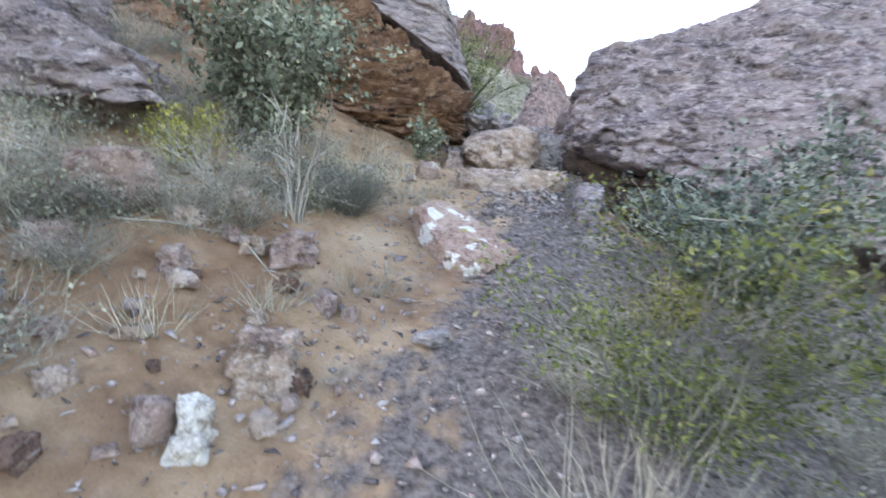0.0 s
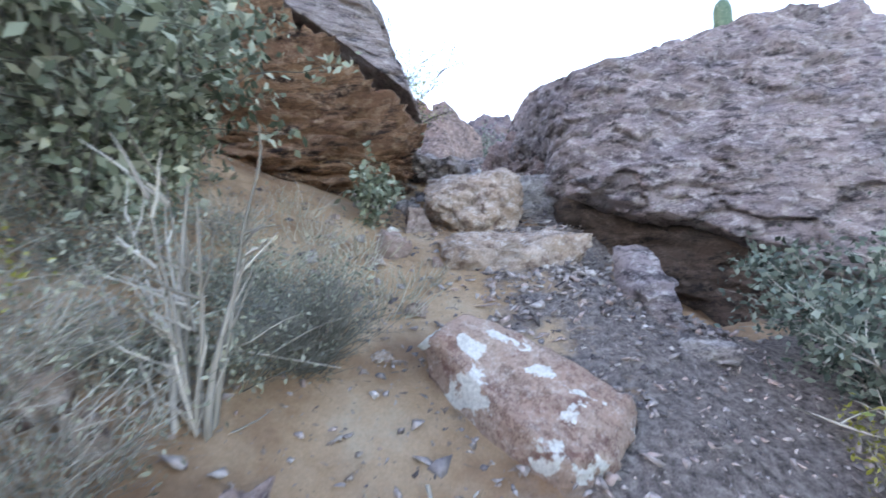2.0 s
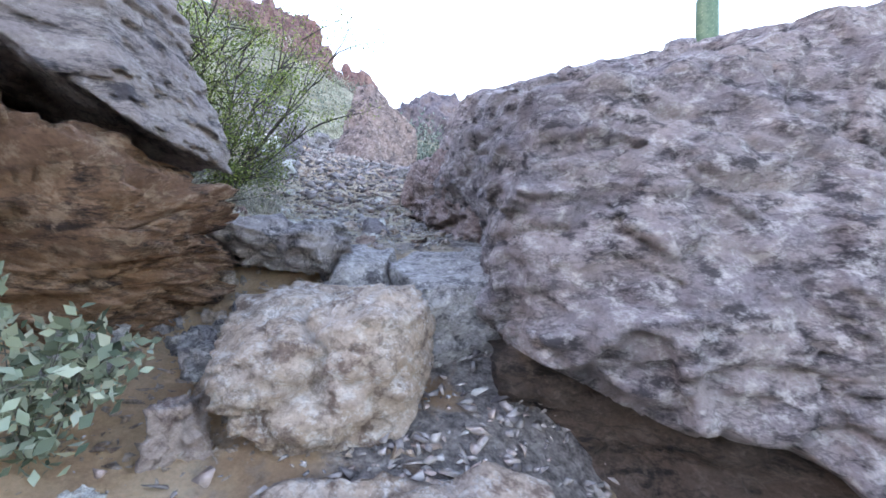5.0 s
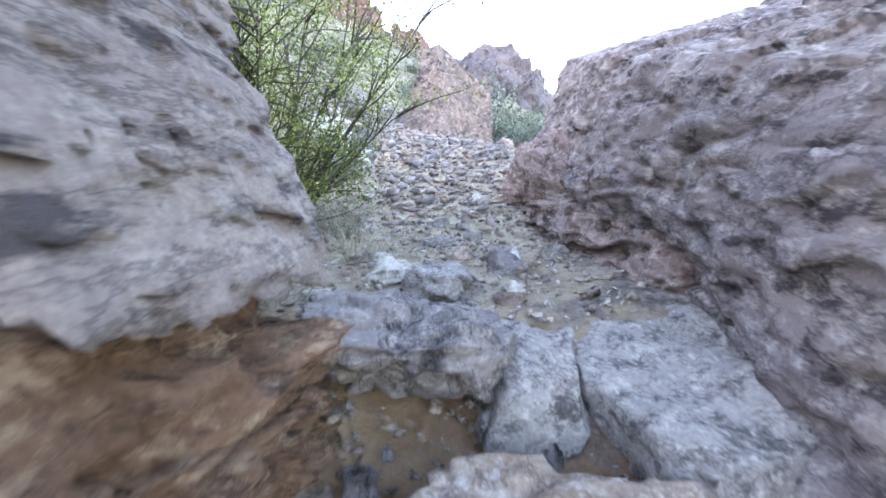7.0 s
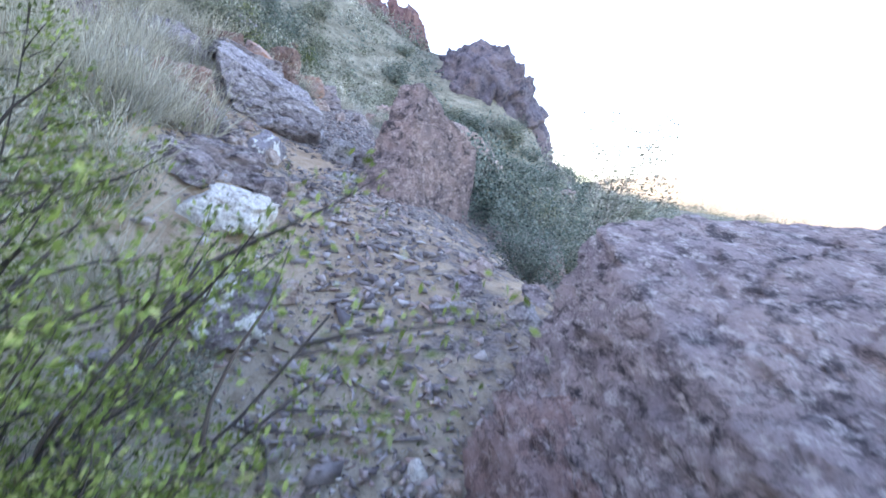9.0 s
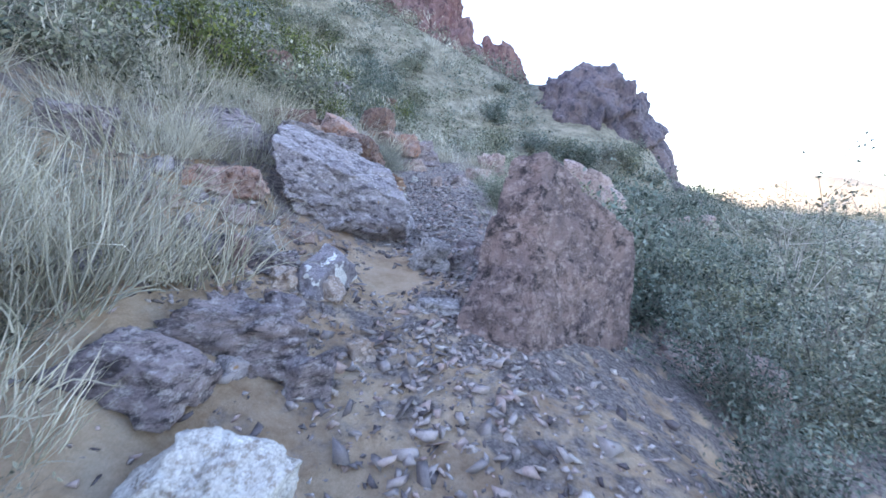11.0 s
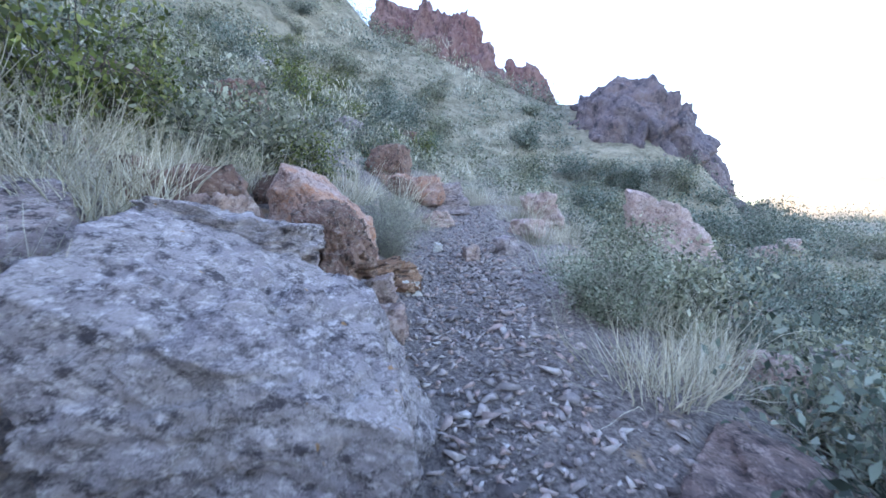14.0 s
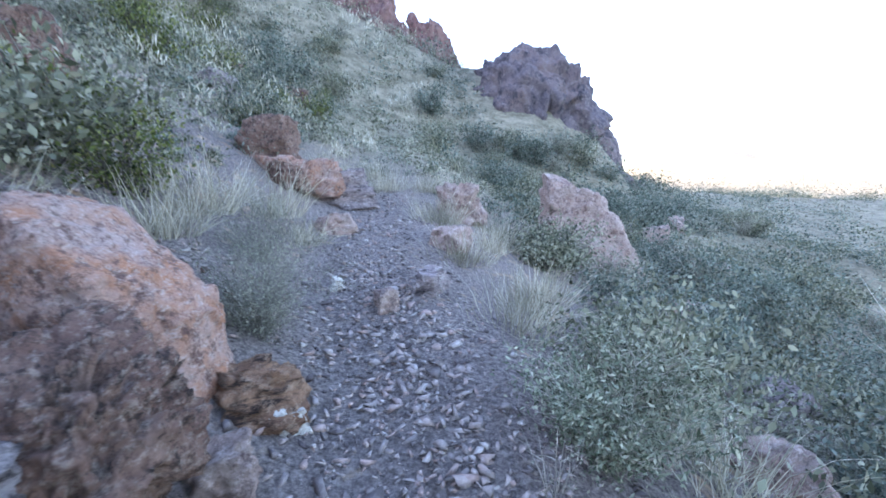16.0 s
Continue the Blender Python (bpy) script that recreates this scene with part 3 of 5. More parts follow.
rock("step_rock", ((0.14, 0.42, -0.92), (0.55, 0.50, -0.92), (0.68, 0.85, -0.85), (0.06, 0.80, -0.82),
                   (0.02, 0.37, -0.49), (0.62, 0.48, -0.48), (0.72, 0.95, -0.42), (0.02, 0.88, -0.40)), ROCK_TAN,
     "tan rounded boulder forming a step in the trail", 34, 11, "rock", rough=0.03, step=0.018, soft=0.45, crease=0.06)
rock("step_rock", ((0.18, 0.06, -1.18), (0.70, 0.04, -1.18), (0.88, 0.30, -1.05), (0.12, 0.34, -1.05),
                   (0.08, -0.05, -0.90), (0.84, 0.06, -0.87), (0.90, 0.40, -0.82), (0.10, 0.38, -0.80)), ROCK_TAN,
     "low flat-topped tan ledge rock dusted with gravel", 28, 13, "rock", rough=0.022, step=0.022, soft=0.2, crease=0.06)
rock("step_rock", ((-0.08, 1.04, -0.38), (0.40, 1.10, -0.46), (0.44, 1.40, -0.42), (-0.10, 1.40, -0.36),
                   (-0.12, 0.92, -0.21), (0.42, 1.00, -0.29), (0.46, 1.46, -0.26), (-0.10, 1.46, -0.20)), ROCK_STREAK,
     "dark-streaked grey rock capping the earth step", 36, 15, "rock", rough=0.035, step=0.03, soft=0.35, crease=0.05)
rock("step_rock", ((0.28, 1.0, -0.55), (0.56, 1.0, -0.6), (0.62, 1.3, -0.5), (0.34, 1.35, -0.46),
                   (0.36, 1.0, -0.38), (0.54, 1.02, -0.40), (0.62, 1.4, -0.30), (0.40, 1.4, -0.29)), ROCK_GREY,
     "smooth pale rock beside the streaked one", 24, 16, "rock", rough=0.02, step=0.012, soft=0.4)
rock("slab_rock", ((0.02, -0.62, -1.36), (0.42, -0.99, -1.74), (0.66, -0.80, -1.70), (0.22, -0.48, -1.30),
                   (-0.02, -0.62, -1.13), (0.36, -0.99, -1.50), (0.62, -0.74, -1.38), (0.14, -0.48, -1.10)), ROCK_CRUST,
     "long pink slab with white crust lying in the trail", 30, 17, "rock", rough=0.018, step=0.018, soft=0.2)
rock("finger_rock", ((0.92, -0.27, -1.32), (1.04, -0.35, -1.34), (1.08, -0.02, -1.10), (0.90, 0.05, -1.08),
                     (0.93, -0.25, -1.14), (1.05, -0.29, -1.15), (1.12, 0.10, -0.92), (0.96, 0.16, -0.90)), ROCK_PURPLE,
     "narrow grey rock leaning below the undercut boulder", 22, 19, "rock", rough=0.03, step=0.025, soft=0.3)
loose("rock", -0.30, 0.75, (0.16, 0.16, 0.12), ROCK_GREY, "small grey rock wedged below the overhang", 31, 30)
loose("rock", 0.02, 0.52, (0.13, 0.12, 0.14), ROCK_PINK, "pinkish stone beside the tan step block", 32, 10)
loose("rock", -0.11, 0.34, (0.085, 0.06, 0.05), ROCK_WHITE, "small white stone lying on tan dirt", 33, 20, sink=0.1)
loose("rock", -0.10, 0.10, (0.15, 0.10, 0.14), ROCK_PINK, "pink and white stone in the tan dirt", 34, 40, 20)
loose("rock", -1.70, -1.12, (1.0, 0.65, 0.58), ROCK_PURPLE, "purple-grey boulder in dry brush on the bank", 35, 15, n=20)
loose("rock", -2.35, -0.85, (0.85, 0.6, 0.62), ROCK_PURPLE, "pink-grey boulder high on the brushy bank", 49, -20, n=22)
loose("rock", -1.04, -1.48, (0.32, 0.26, 0.24), ROCK_PINK, "blocky pink rock on the brushy bank", 36, 35, n=14)
loose("rock", -0.74, -1.36, (0.12, 0.09, 0.08), ROCK_TAN, "pale pink angular stone on the bank", 37, 10)
loose("rock", -0.60, -1.30, (0.16, 0.08, 0.07), ROCK_PINK, "flat reddish stone on the bank", 38, -15)
loose("rock", -0.62, -1.55, (0.08, 0.10, 0.12), ROCK_PINK, "upright reddish stone on the bank", 39, 5)
loose("rock", -0.10, -1.72, (0.22, 0.17, 0.20), ROCK_TAN, "tan block set in brown dirt", 40, 20, n=14)
loose("rock", -0.18, -1.96, (0.11, 0.10, 0.17), ROCK_WHITE, "whitish upright stone set in brown dirt", 41, 15)
loose("rock", -0.33, -1.22, (0.18, 0.14, 0.14), ROCK_PINK, "cracked pink stone in orange dirt", 42, 25, n=12)
loose("rock", -0.95, -1.75, (0.20, 0.15, 0.13), ROCK_PINK, "reddish stone among dry twigs", 43, 60)
loose("rock", -0.9, -2.05, (0.24, 0.2, 0.2), ROCK_GREY, "grey stone among dry twigs", 44, 60)
loose("rock", 0.08, -1.42, (0.07, 0.06, 0.06), ROCK_TAN, "small tan stone on the trail", 45, 60)
loose("rock", 0.35, -1.35, (0.14, 0.10, 0.05), ROCK_GREY, "flat grey stone in the trail gravel", 46, 60)
loose("rock", 1.05, -0.42, (0.22, 0.09, 0.07), ROCK_GREY, "flat grey shard below the boulder", 47, -30)
loose("rock", 1.75, -1.75, (0.3, 0.25, 0.22), ROCK_GREY, "grey rock half hidden in green shrubs", 48, -30, n=14)

rnd = random.Random(66)
for k in range(46):
    x, y = rnd.uniform(-1.3, 0.15), rnd.uniform(-2.3, -0.95)
    s = 0.03 + 0.075 * rnd.random() ** 2
    loose("bank_stone", x, y, (s * rnd.uniform(0.9, 1.5), s, s * rnd.uniform(0.6, 1.0)), (ROCK_PINK, ROCK_TAN, ROCK_PINK, ROCK_TAN, ROCK_RUST)[k % 5],
          "small angular stone in the dirt bank", 500 + k, rnd.uniform(0, 180), n=7, group="bank stones")
for k in range(20):
    x, y = rnd.uniform(-0.45, 0.15), rnd.uniform(-0.6, 0.35)
    s = 0.025 + 0.05 * rnd.random() ** 2
    loose("bank_stone", x, y, (s * 1.3, s, s * 0.7), (ROCK_TAN, ROCK_PINK, ROCK_GREY)[k % 3], "small pale stone on the dirt slope", 560 + k, rnd.uniform(0, 180), n=6, group="bank stones")

for k in range(46):
    x, y = rnd.uniform(-0.22, 0.5), rnd.uniform(0.70, 1.22)
    s = 0.025 + 0.06 * rnd.random() ** 2
    loose("bank_stone", x, y, (s * 1.2, s, s * 0.9), (ROCK_TAN, ROCK_STREAK, ROCK_GREY)[k % 3], "small stone set in the earth step", 580 + k, rnd.uniform(0, 180), n=7, group="bank stones")

rnd = random.Random(67)
for k in range(60):
    x, y = rnd.uniform(-0.7, 0.75), rnd.uniform(1.5, 3.3)
    s = 0.025 + 0.07 * rnd.random() ** 2
    loose("bank_stone", x, y, (s * rnd.uniform(1.0, 1.6), s, s * 0.6), (ROCK_TAN, ROCK_WHITE, ROCK_GREY, ROCK_PINK)[k % 4], "pale stone on the gully floor", 600 + k, rnd.uniform(0, 180), n=6, group="bank stones")

# ---- the gully behind the step ----
loose("rock", 0.10, 1.80, (0.20, 0.12, 0.07), ROCK_WHITE, "pale angular stone on the gully floor", 50, 15, sink=0.15)
loose("rock", 0.52, 1.88, (0.14, 0.20, 0.10), ROCK_PATCH, "blue-grey mottled stone in the gully", 51, 10, n=14)
loose("rock", 0.28, 1.62, (0.30, 0.22, 0.12), ROCK_GREY, "low grey rock behind the slab", 52, 30, n=14)
loose("rock", -0.30, 1.70, (0.18, 0.14, 0.14), ROCK_TAN, "tan stone at the creosote's foot", 53, 30)
loose("rock", -0.72, 1.95, (0.36, 0.26, 0.20), ROCK_WHITE, "pale tan rock under the creosote bush", 54, 30, n=14)
loose("rock", 0.80, 2.05, (0.10, 0.08, 0.05), ROCK_GREY, "flat grey shard beside the boulder", 55, 30)
loose("rock", 0.30, 2.30, (0.16, 0.10, 0.05), ROCK_GREY, "flat grey shard on the trail", 56, 12)
rock("red_rock_face", ((0.90, 1.45, -0.60), (1.3, 1.45, -0.6), (1.2, 3.35, -0.2), (0.70, 3.35, -0.15),
                       (1.02, 1.50, -0.10), (1.40, 1.55, 0.10), (1.35, 3.45, 0.70), (0.80, 3.40, 0.42)), ROCK_FACE,
     "reddish broken rock face along the boulder's edge", 70, 57, "rock", rough=0.05, step=0.055, soft=0.4, freq=2.6, crease=0.05, facets=10, bite=0.14)

# ---- the scree slope ----
rock("slab_rock", box((-0.66, 4.74, 0.80), (0.60, 0.46, 0.22), 4, 8, 9, 0.85, 61, 0.2), ROCK_WHITE,
     "white-faced slab jutting from the bank", 30, 60, "rock", rough=0.025, step=0.022, soft=0.22, freq=3.0, crease=0.012)
loose("slab_rock", -1.15, 5.02, (0.66, 0.40, 0.24), ROCK_PURPLE, "purple slab above the white one", 61, 12, 5, 14, n=18)
loose("rock", -0.36, 3.85, (0.46, 0.50, 0.40), ROCK_PATCH, "grey rock with white crust at the trail's edge", 62, 20, n=20)
loose("rock", -0.15, 4.20, (0.20, 0.15, 0.12), ROCK_TAN, "small tan rock on the scree", 63, 50)
for k in range(9):
    loose("rock", 0.82 + 0.11 * k % 0.5 + 0.05 * k, 4.15 + 0.31 * k % 0.9, (0.24 - 0.012 * k, 0.15, 0.11), (ROCK_GREY, ROCK_PURPLE, ROCK_PINK)[k % 3],
          "dark angular scree rock", 64 + k, 37 * k, 12, -15, group="scree rocks")
loose("rock", -1.03, 5.58, (0.70, 0.50, 0.34), ROCK_PURPLE, "layered purple rock at the foot of the slope", 75, 15, 0, 10, n=20, flat=3.0)
loose("rock", -0.62, 5.52, (0.30, 0.24, 0.22), ROCK_PURPLE, "purple rock chunk beside the trail", 76, 40, n=12)
loose("rock", -0.46, 5.90, (0.15, 0.12, 0.13), ROCK_TAN, "tan block in the scree", 77, 20)
rock("rock", box((-0.93, 6.55, 1.22), (0.28, 0.62, 0.34), -12, 24, 6, 0.85, 78), ROCK_PATCH,
     "leaning blue-grey rock with a white crust patch", 20, 78, "rock", rough=0.015, step=0.015, soft=0.3)
loose("rock", -1.40, 6.50, (0.26, 0.20, 0.20), ROCK_GREY, "pale grey stone in dead grass", 79, 20)
loose("rock", -1.38, 6.15, (0.13, 0.14, 0.26), ROCK_PINK, "upright pink stone in dead grass", 80, 10, 0, 20)
loose("rock", -1.12, 6.28, (0.18, 0.14, 0.14), ROCK_TAN, "tan angular stone beside the patched rock", 81, 30)
loose("rock", -1.28, 6.32, (0.22, 0.2, 0.16), ROCK_PURPLE, "purple stone half buried in soil", 82, 30)
loose("rock", -0.26, 7.25, (0.34, 0.26, 0.34), ROCK_GREY, "grey-purple block at the hollow's edge", 83, 15, n=14)
loose("rock", 0.03, 7.34, (0.24, 0.22, 0.24), ROCK_PURPLE, "purple block in the trail", 84, 50, n=12)
loose("rock", -0.08, 6.50, (0.34, 0.16, 0.10), ROCK_GREY, "flat stone forming a low step", 85, 5)
loose("rock", 0.16, 7.72, (0.46, 0.30, 0.10), ROCK_PILLAR, "flat reddish slab tilted in the trail", 86, -28, 6, 10, n=16)
rock("standing_rock", ((-0.12, 6.12, 0.40), (0.46, 5.72, -0.30), (1.36, 7.05, -0.60), (-0.08, 7.22, 0.40),
                       (0.40, 6.66, 2.18), (0.60, 6.62, 2.24), (1.44, 7.10, 1.60), (0.62, 7.1, 2.26)), ROCK_PILLAR,
     "tall pointed pink and grey standing boulder beside the trail", 60, 21, "boulder", rough=0.03, step=0.022, soft=0.09, freq=1.6, flat=1.0, crease=0.035, facets=5, bite=0.05)
rock("boulder", ((-1.50, 7.18, 1.66), (-0.62, 7.56, 1.28), (-0.44, 8.3, 1.4), (-2.0, 8.2, 2.0),
                 (-1.76, 7.20, 2.40), (-0.46, 7.60, 1.78), (-0.92, 8.4, 2.20), (-2.0, 8.3, 2.72)), ROCK_LICHEN,
     "grey lichen-spotted boulder overhanging a dirt hollow", 70, 23, "boulder", rough=0.03, step=0.03, soft=0.14, flat=1.2, crease=0.04, facets=6, bite=0.07, undercut=(1.62, 0.2, 0.0, 0.22, 0.0, 0.0))
rock("boulder", ((-3.1, 7.3, 2.1), (-2.1, 7.3, 1.9), (-2.1, 8.2, 2.3), (-3.1, 8.2, 2.6),
                 (-3.0, 7.4, 2.55), (-2.12, 7.45, 2.42), (-2.15, 8.2, 2.72), (-3.0, 8.2, 2.95)), ROCK_PURPLE,
     "long purple-grey boulder under dry grass", 30, 25, "boulder", rough=0.03, step=0.03)
loose("rock", -1.86, 7.05, (0.42, 0.30, 0.26), ROCK_ORANGE, "blocky orange rock under dry grass", 87, 5, n=14)
loose("rock", -2.0, 6.75, (0.3, 0.25, 0.2), ROCK_ORANGE, "reddish rock in the bank", 88, 35, n=12)
loose("rock", -2.7, 6.4, (0.5, 0.4, 0.3), ROCK_PURPLE, "purple rock among dead stalks", 89, 35, n=14)
loose("slab_rock", -1.05, 8.45, (0.45, 0.62, 0.30), ROCK_PURPLE, "purple slab behind the lichen boulder", 91, -12, -8, 14, n=16)
loose("rock", -2.35, 8.9, (0.8, 0.6, 0.45), ROCK_RUST, "rusty rock above the trail", 92, 12, n=16)
rock("boulder", ((-2.3, 9.5, 2.2), (-1.42, 9.6, 1.95), (-1.36, 10.2, 2.0), (-2.3, 10.4, 2.4),
                 (-2.2, 9.6, 3.14), (-1.66, 9.58, 2.84), (-1.46, 10.1, 2.64), (-2.15, 10.25, 3.26)), ROCK_ORANGE,
     "pink and orange weathered boulder on the uphill side", 50, 27, "boulder", rough=0.035, step=0.02, soft=0.32, flat=1.0, crease=0.03)
rock("boulder", ((-1.62, 8.72, 2.05), (-1.20, 8.72, 2.0), (-1.14, 9.25, 1.9), (-1.62, 9.4, 2.1),
                 (-1.56, 8.74, 2.60), (-1.24, 8.84, 2.58), (-1.28, 9.30, 2.68), (-1.62, 9.4, 2.78)), ROCK_RUST,
     "rusty brown crumbling boulder in front of the orange one", 56, 93, "boulder", rough=0.06, step=0.07, soft=0.25, freq=3.2, flat=1.0, crease=0.03)
rock("slab_rock", box((-1.74, 8.46, 2.52), (0.90, 0.56, 0.22), 12, 0, 10, 0.9, 114), ROCK_LICHEN,
     "layered pale purple plate lying over the boulder", 30, 114, "rock", rough=0.03, step=0.03, soft=0.2, flat=3.0, crease=0.05)
loose("rock", -1.42, 8.62, (0.22, 0.22, 0.62), ROCK_PURPLE, "purple block wedged beside the rusty boulder", 115, 20, n=14)
loose("rock", -1.22, 9.46, (0.26, 0.22, 0.24), ROCK_PINK, "pink angular block at the trail's edge", 116, 15, n=14)
loose("rock", -1.86, 9.05, (0.34, 0.30, 0.34), ROCK_PINK, "pinkish block beside the rusty boulder", 111, 20, n=16)
loose("rock", -1.66, 8.78, (0.34, 0.28, 0.26), ROCK_PURPLE, "purple-grey block under the rusty boulder", 112, 35, n=16)
loose("rock", -1.02, 8.98, (0.26, 0.22, 0.22), ROCK_PINK, "pink block at the rusty boulder's foot", 113, 15, n=14)
loose("rock", -2.05, 8.80, (0.46, 0.36, 0.42), ROCK_PINK, "smooth pinkish red block beside the layered plates", 117, 10, n=18)
loose("rock", -1.95, 8.42, (0.30, 0.26, 0.24), ROCK_LICHEN, "rounded grey-lilac block on the layered plates", 118, 25, n=16)
loose("rock", -2.3, 14.9, (1.5, 0.5, 0.6), ROCK_ORANGE, "orange cut bank of crumbling rock at the trail's bend", 119, 8, n=20)
loose("rock", -1.55, 13.6, (0.5, 0.4, 0.3), ROCK_PINK, "pale pink rock at the trail's inner edge", 121, 30, n=14)
loose("rock", -0.15, 13.4, (0.5, 0.7, 0.34), ROCK_PINK, "pinkish slab at the trail's outer edge", 122, -25, n=14)
loose("rock", -1.28, 9.98, (0.42, 0.34, 0.32), ROCK_BROWN, "dark brown rock at the trail's edge", 94, 30, n=14)
loose("rock", -1.12, 9.92, (0.24, 0.17, 0.14), ROCK_WHITE, "pale flat stone at the trail's edge", 95, 20)
loose("rock", -1.05, 9.20, (0.24, 0.2, 0.2), ROCK_PINK, "pinkish chunk at the trail's edge", 96, 20)
loose("rock", -2.35, 10.2, (0.6, 0.5, 0.4), ROCK_RUST, "rusty boulder on the bank", 97, 20, n=14)
loose("rock", -0.36, 11.9, (0.24, 0.62, 0.24), ROCK_PURPLE, "narrow purple rock at the trail's outer edge", 98, -20, n=14)
loose("rock", -0.74, 11.4, (0.24, 0.2, 0.2), ROCK_PINK, "pink stone in the middle of the trail", 99, 20)
loose("rock", -1.22, 11.8, (0.13, 0.12, 0.13), ROCK_WHITE, "white stone beside the trail", 100, 20)
loose("rock", -1.78, 15.3, (1.05, 0.7, 0.75), ROCK_PURPLE, "purple block where the trail bends", 101, 10, n=16)
loose("rock", -2.9, 15.2, (1.0, 0.7, 0.9), ROCK_RUST, "rusty rock bank above the trail", 102, 10, n=18)
loose("rock", -2.4, 14.6, (0.6, 0.5, 0.4), ROCK_RUST, "orange rock in the cut bank", 103, 40, n=14)
loose("rock", 0.15, 15.6, (0.9, 0.7, 0.75), ROCK_PINK, "pink boulder beside the trail", 104, 10, n=16)
loose("rock", 0.78, 8.35, (0.55, 1.0, 0.22), ROCK_PILLAR, "pinkish ledge along the trail's drop", 105, -28, 0, 14, 0.6, 22)
loose("rock", 1.45, 8.3, (0.6, 0.7, 0.4), ROCK_PURPLE, "purple ledge below the trail", 106, -28, 0, 12, n=16)
rock("boulder", ((2.1, 17.6, 0.6), (5.1, 17.6, 0.3), (5.4, 20.5, 0.3), (2.4, 20.2, 0.8),
                 (2.2, 18.2, 3.45), (3.4, 17.9, 3.1), (4.9, 19.6, 2.3), (2.8, 20.0, 3.7)), ROCK_PINK,
     "large pink boulder on the slope below the trail", 36, 29, "boulder", rough=0.10, step=0.10, soft=0.25, freq=0.8)
loose("rock", 3.4, 12.6, (1.0, 0.8, 0.7), ROCK_PURPLE, "dark rock on the downhill slope", 107, 10, n=14)
loose("rock", 2.0, 10.6, (0.7, 0.5, 0.4), ROCK_PINK, "pale rock on the downhill slope", 108, 10, n=14)
loose("rock", -4.3, 10.3, (0.9, 0.7, 0.8), ROCK_RUST, "rusty low outcrop on the brushy hillside", 109, 10, n=16)
loose("rock", -4.6, 12.6, (1.4, 1.0, 1.0), ROCK_RUST, "rusty outcrop on the brushy hillside", 110, 25, n=16)

rnd = random.Random(92)
for k in range(64):
    x, y = rnd.uniform(-2.5, -0.85), rnd.uniform(5.3, 6.95)
    s = 0.06 + 0.17 * rnd.random() ** 1.7
    loose("slope_stone", x, y, (s * rnd.uniform(0.9, 1.4), s, s * rnd.uniform(0.6, 1.0)), (ROCK_PURPLE, ROCK_LICHEN, ROCK_PINK, ROCK_PURPLE, ROCK_TAN)[k % 5],
          "angular purple and pink rubble among dead grass", 800 + k, rnd.uniform(0, 180), rnd.uniform(-15, 15), rnd.uniform(-15, 15), n=9, group="slope rubble")
for k in range(40):
    x, y = rnd.uniform(-3.0, -1.3), rnd.uniform(8.7, 11.4)
    s = 0.06 + 0.16 * rnd.random() ** 1.7
    loose("slope_stone", x - 0.25, y, (s * rnd.uniform(0.9, 1.4), s, s * rnd.uniform(0.6, 1.0)), (ROCK_PINK, ROCK_PURPLE, ROCK_RUST, ROCK_GREY)[k % 4],
          "angular rubble on the uphill bank", 880 + k, rnd.uniform(0, 180), n=8, group="slope rubble")

rnd = random.Random(91)
made = 0
while made < 34:
    y = 5 + 24 * rnd.random() ** 1.4
    x = rnd.uniform(-3 - 0.4 * y, 4 + 0.3 * y)
    xc = float(np.interp(y, XY, XC))
    if -2.9 - 0.03 * y < x - xc < 1.8 + 0.05 * y:
        continue
    s = rnd.uniform(0.25, 0.8) * (1 + 0.02 * y)
    loose("hillside_rock", x, y, (s * rnd.uniform(0.9, 1.6), s, s * rnd.uniform(0.5, 0.9)), (ROCK_PURPLE, ROCK_RUST, ROCK_GREY, ROCK_PINK)[made % 4],
          "weathered rock among the hillside brush", 700 + made, rnd.uniform(0, 180), rnd.uniform(-12, 12), rnd.uniform(-12, 12), 0.35, 10, group="hillside rocks")
    made += 1

# ---- far outcrops ----
rock("rock_outcrop", ((2.0, 36.0, 3), (12.0, 36.0, 1), (17.5, 46, -2), (0.0, 48, 8),
                      (3.0, 41.0, 12.4), (10.0, 40.0, 13.2), (14.4, 44.0, 10.6), (2.4, 46, 13.2)), ROCK_FAR,
     "dark craggy outcrop on the far shoulder", 70, 45, "outcrop", rough=1.0, step=0.6, soft=0.4, freq=0.25, flat=0.8)
rock("rock_outcrop", ((11.0, 38.0, 0), (18.0, 38.0, -4), (24, 46, -4), (12, 46, 2),
                      (12.6, 41.5, 5.4), (16.4, 41.5, 3.0), (20.5, 44.5, 1.8), (13, 45, 5.6)), ROCK_FAR,
     "lower crag running down from the far outcrop", 44, 46, "outcrop", rough=0.6, step=0.45, soft=0.4, freq=0.3, flat=0.8)
rock("cliff", ((-18, 50, 12), (2.5, 50, 8), (5, 60, 8), (-18, 62, 14),
               (-15.5, 53, 29), (-5.0, 52.5, 24.5), (0.6, 57, 19), (-15, 60, 30)), ROCK_RED,
     "red rock cliff above the hillside", 70, 47, "cliff", rough=1.4, step=0.8, soft=0.3, freq=0.22, flat=0.8)
rock("cliff", ((-1.5, 48, 10), (3.2, 48, 9), (4.2, 54, 8), (-2, 56, 12),
               (-1.0, 50, 18.6), (1.6, 50, 16.8), (2.6, 53, 15.0), (-0.8, 54, 18.6)), ROCK_RED,
     "lower buttress of the red cliff", 40, 48, "cliff", rough=0.9, step=0.6, soft=0.35, freq=0.3, flat=0.8)

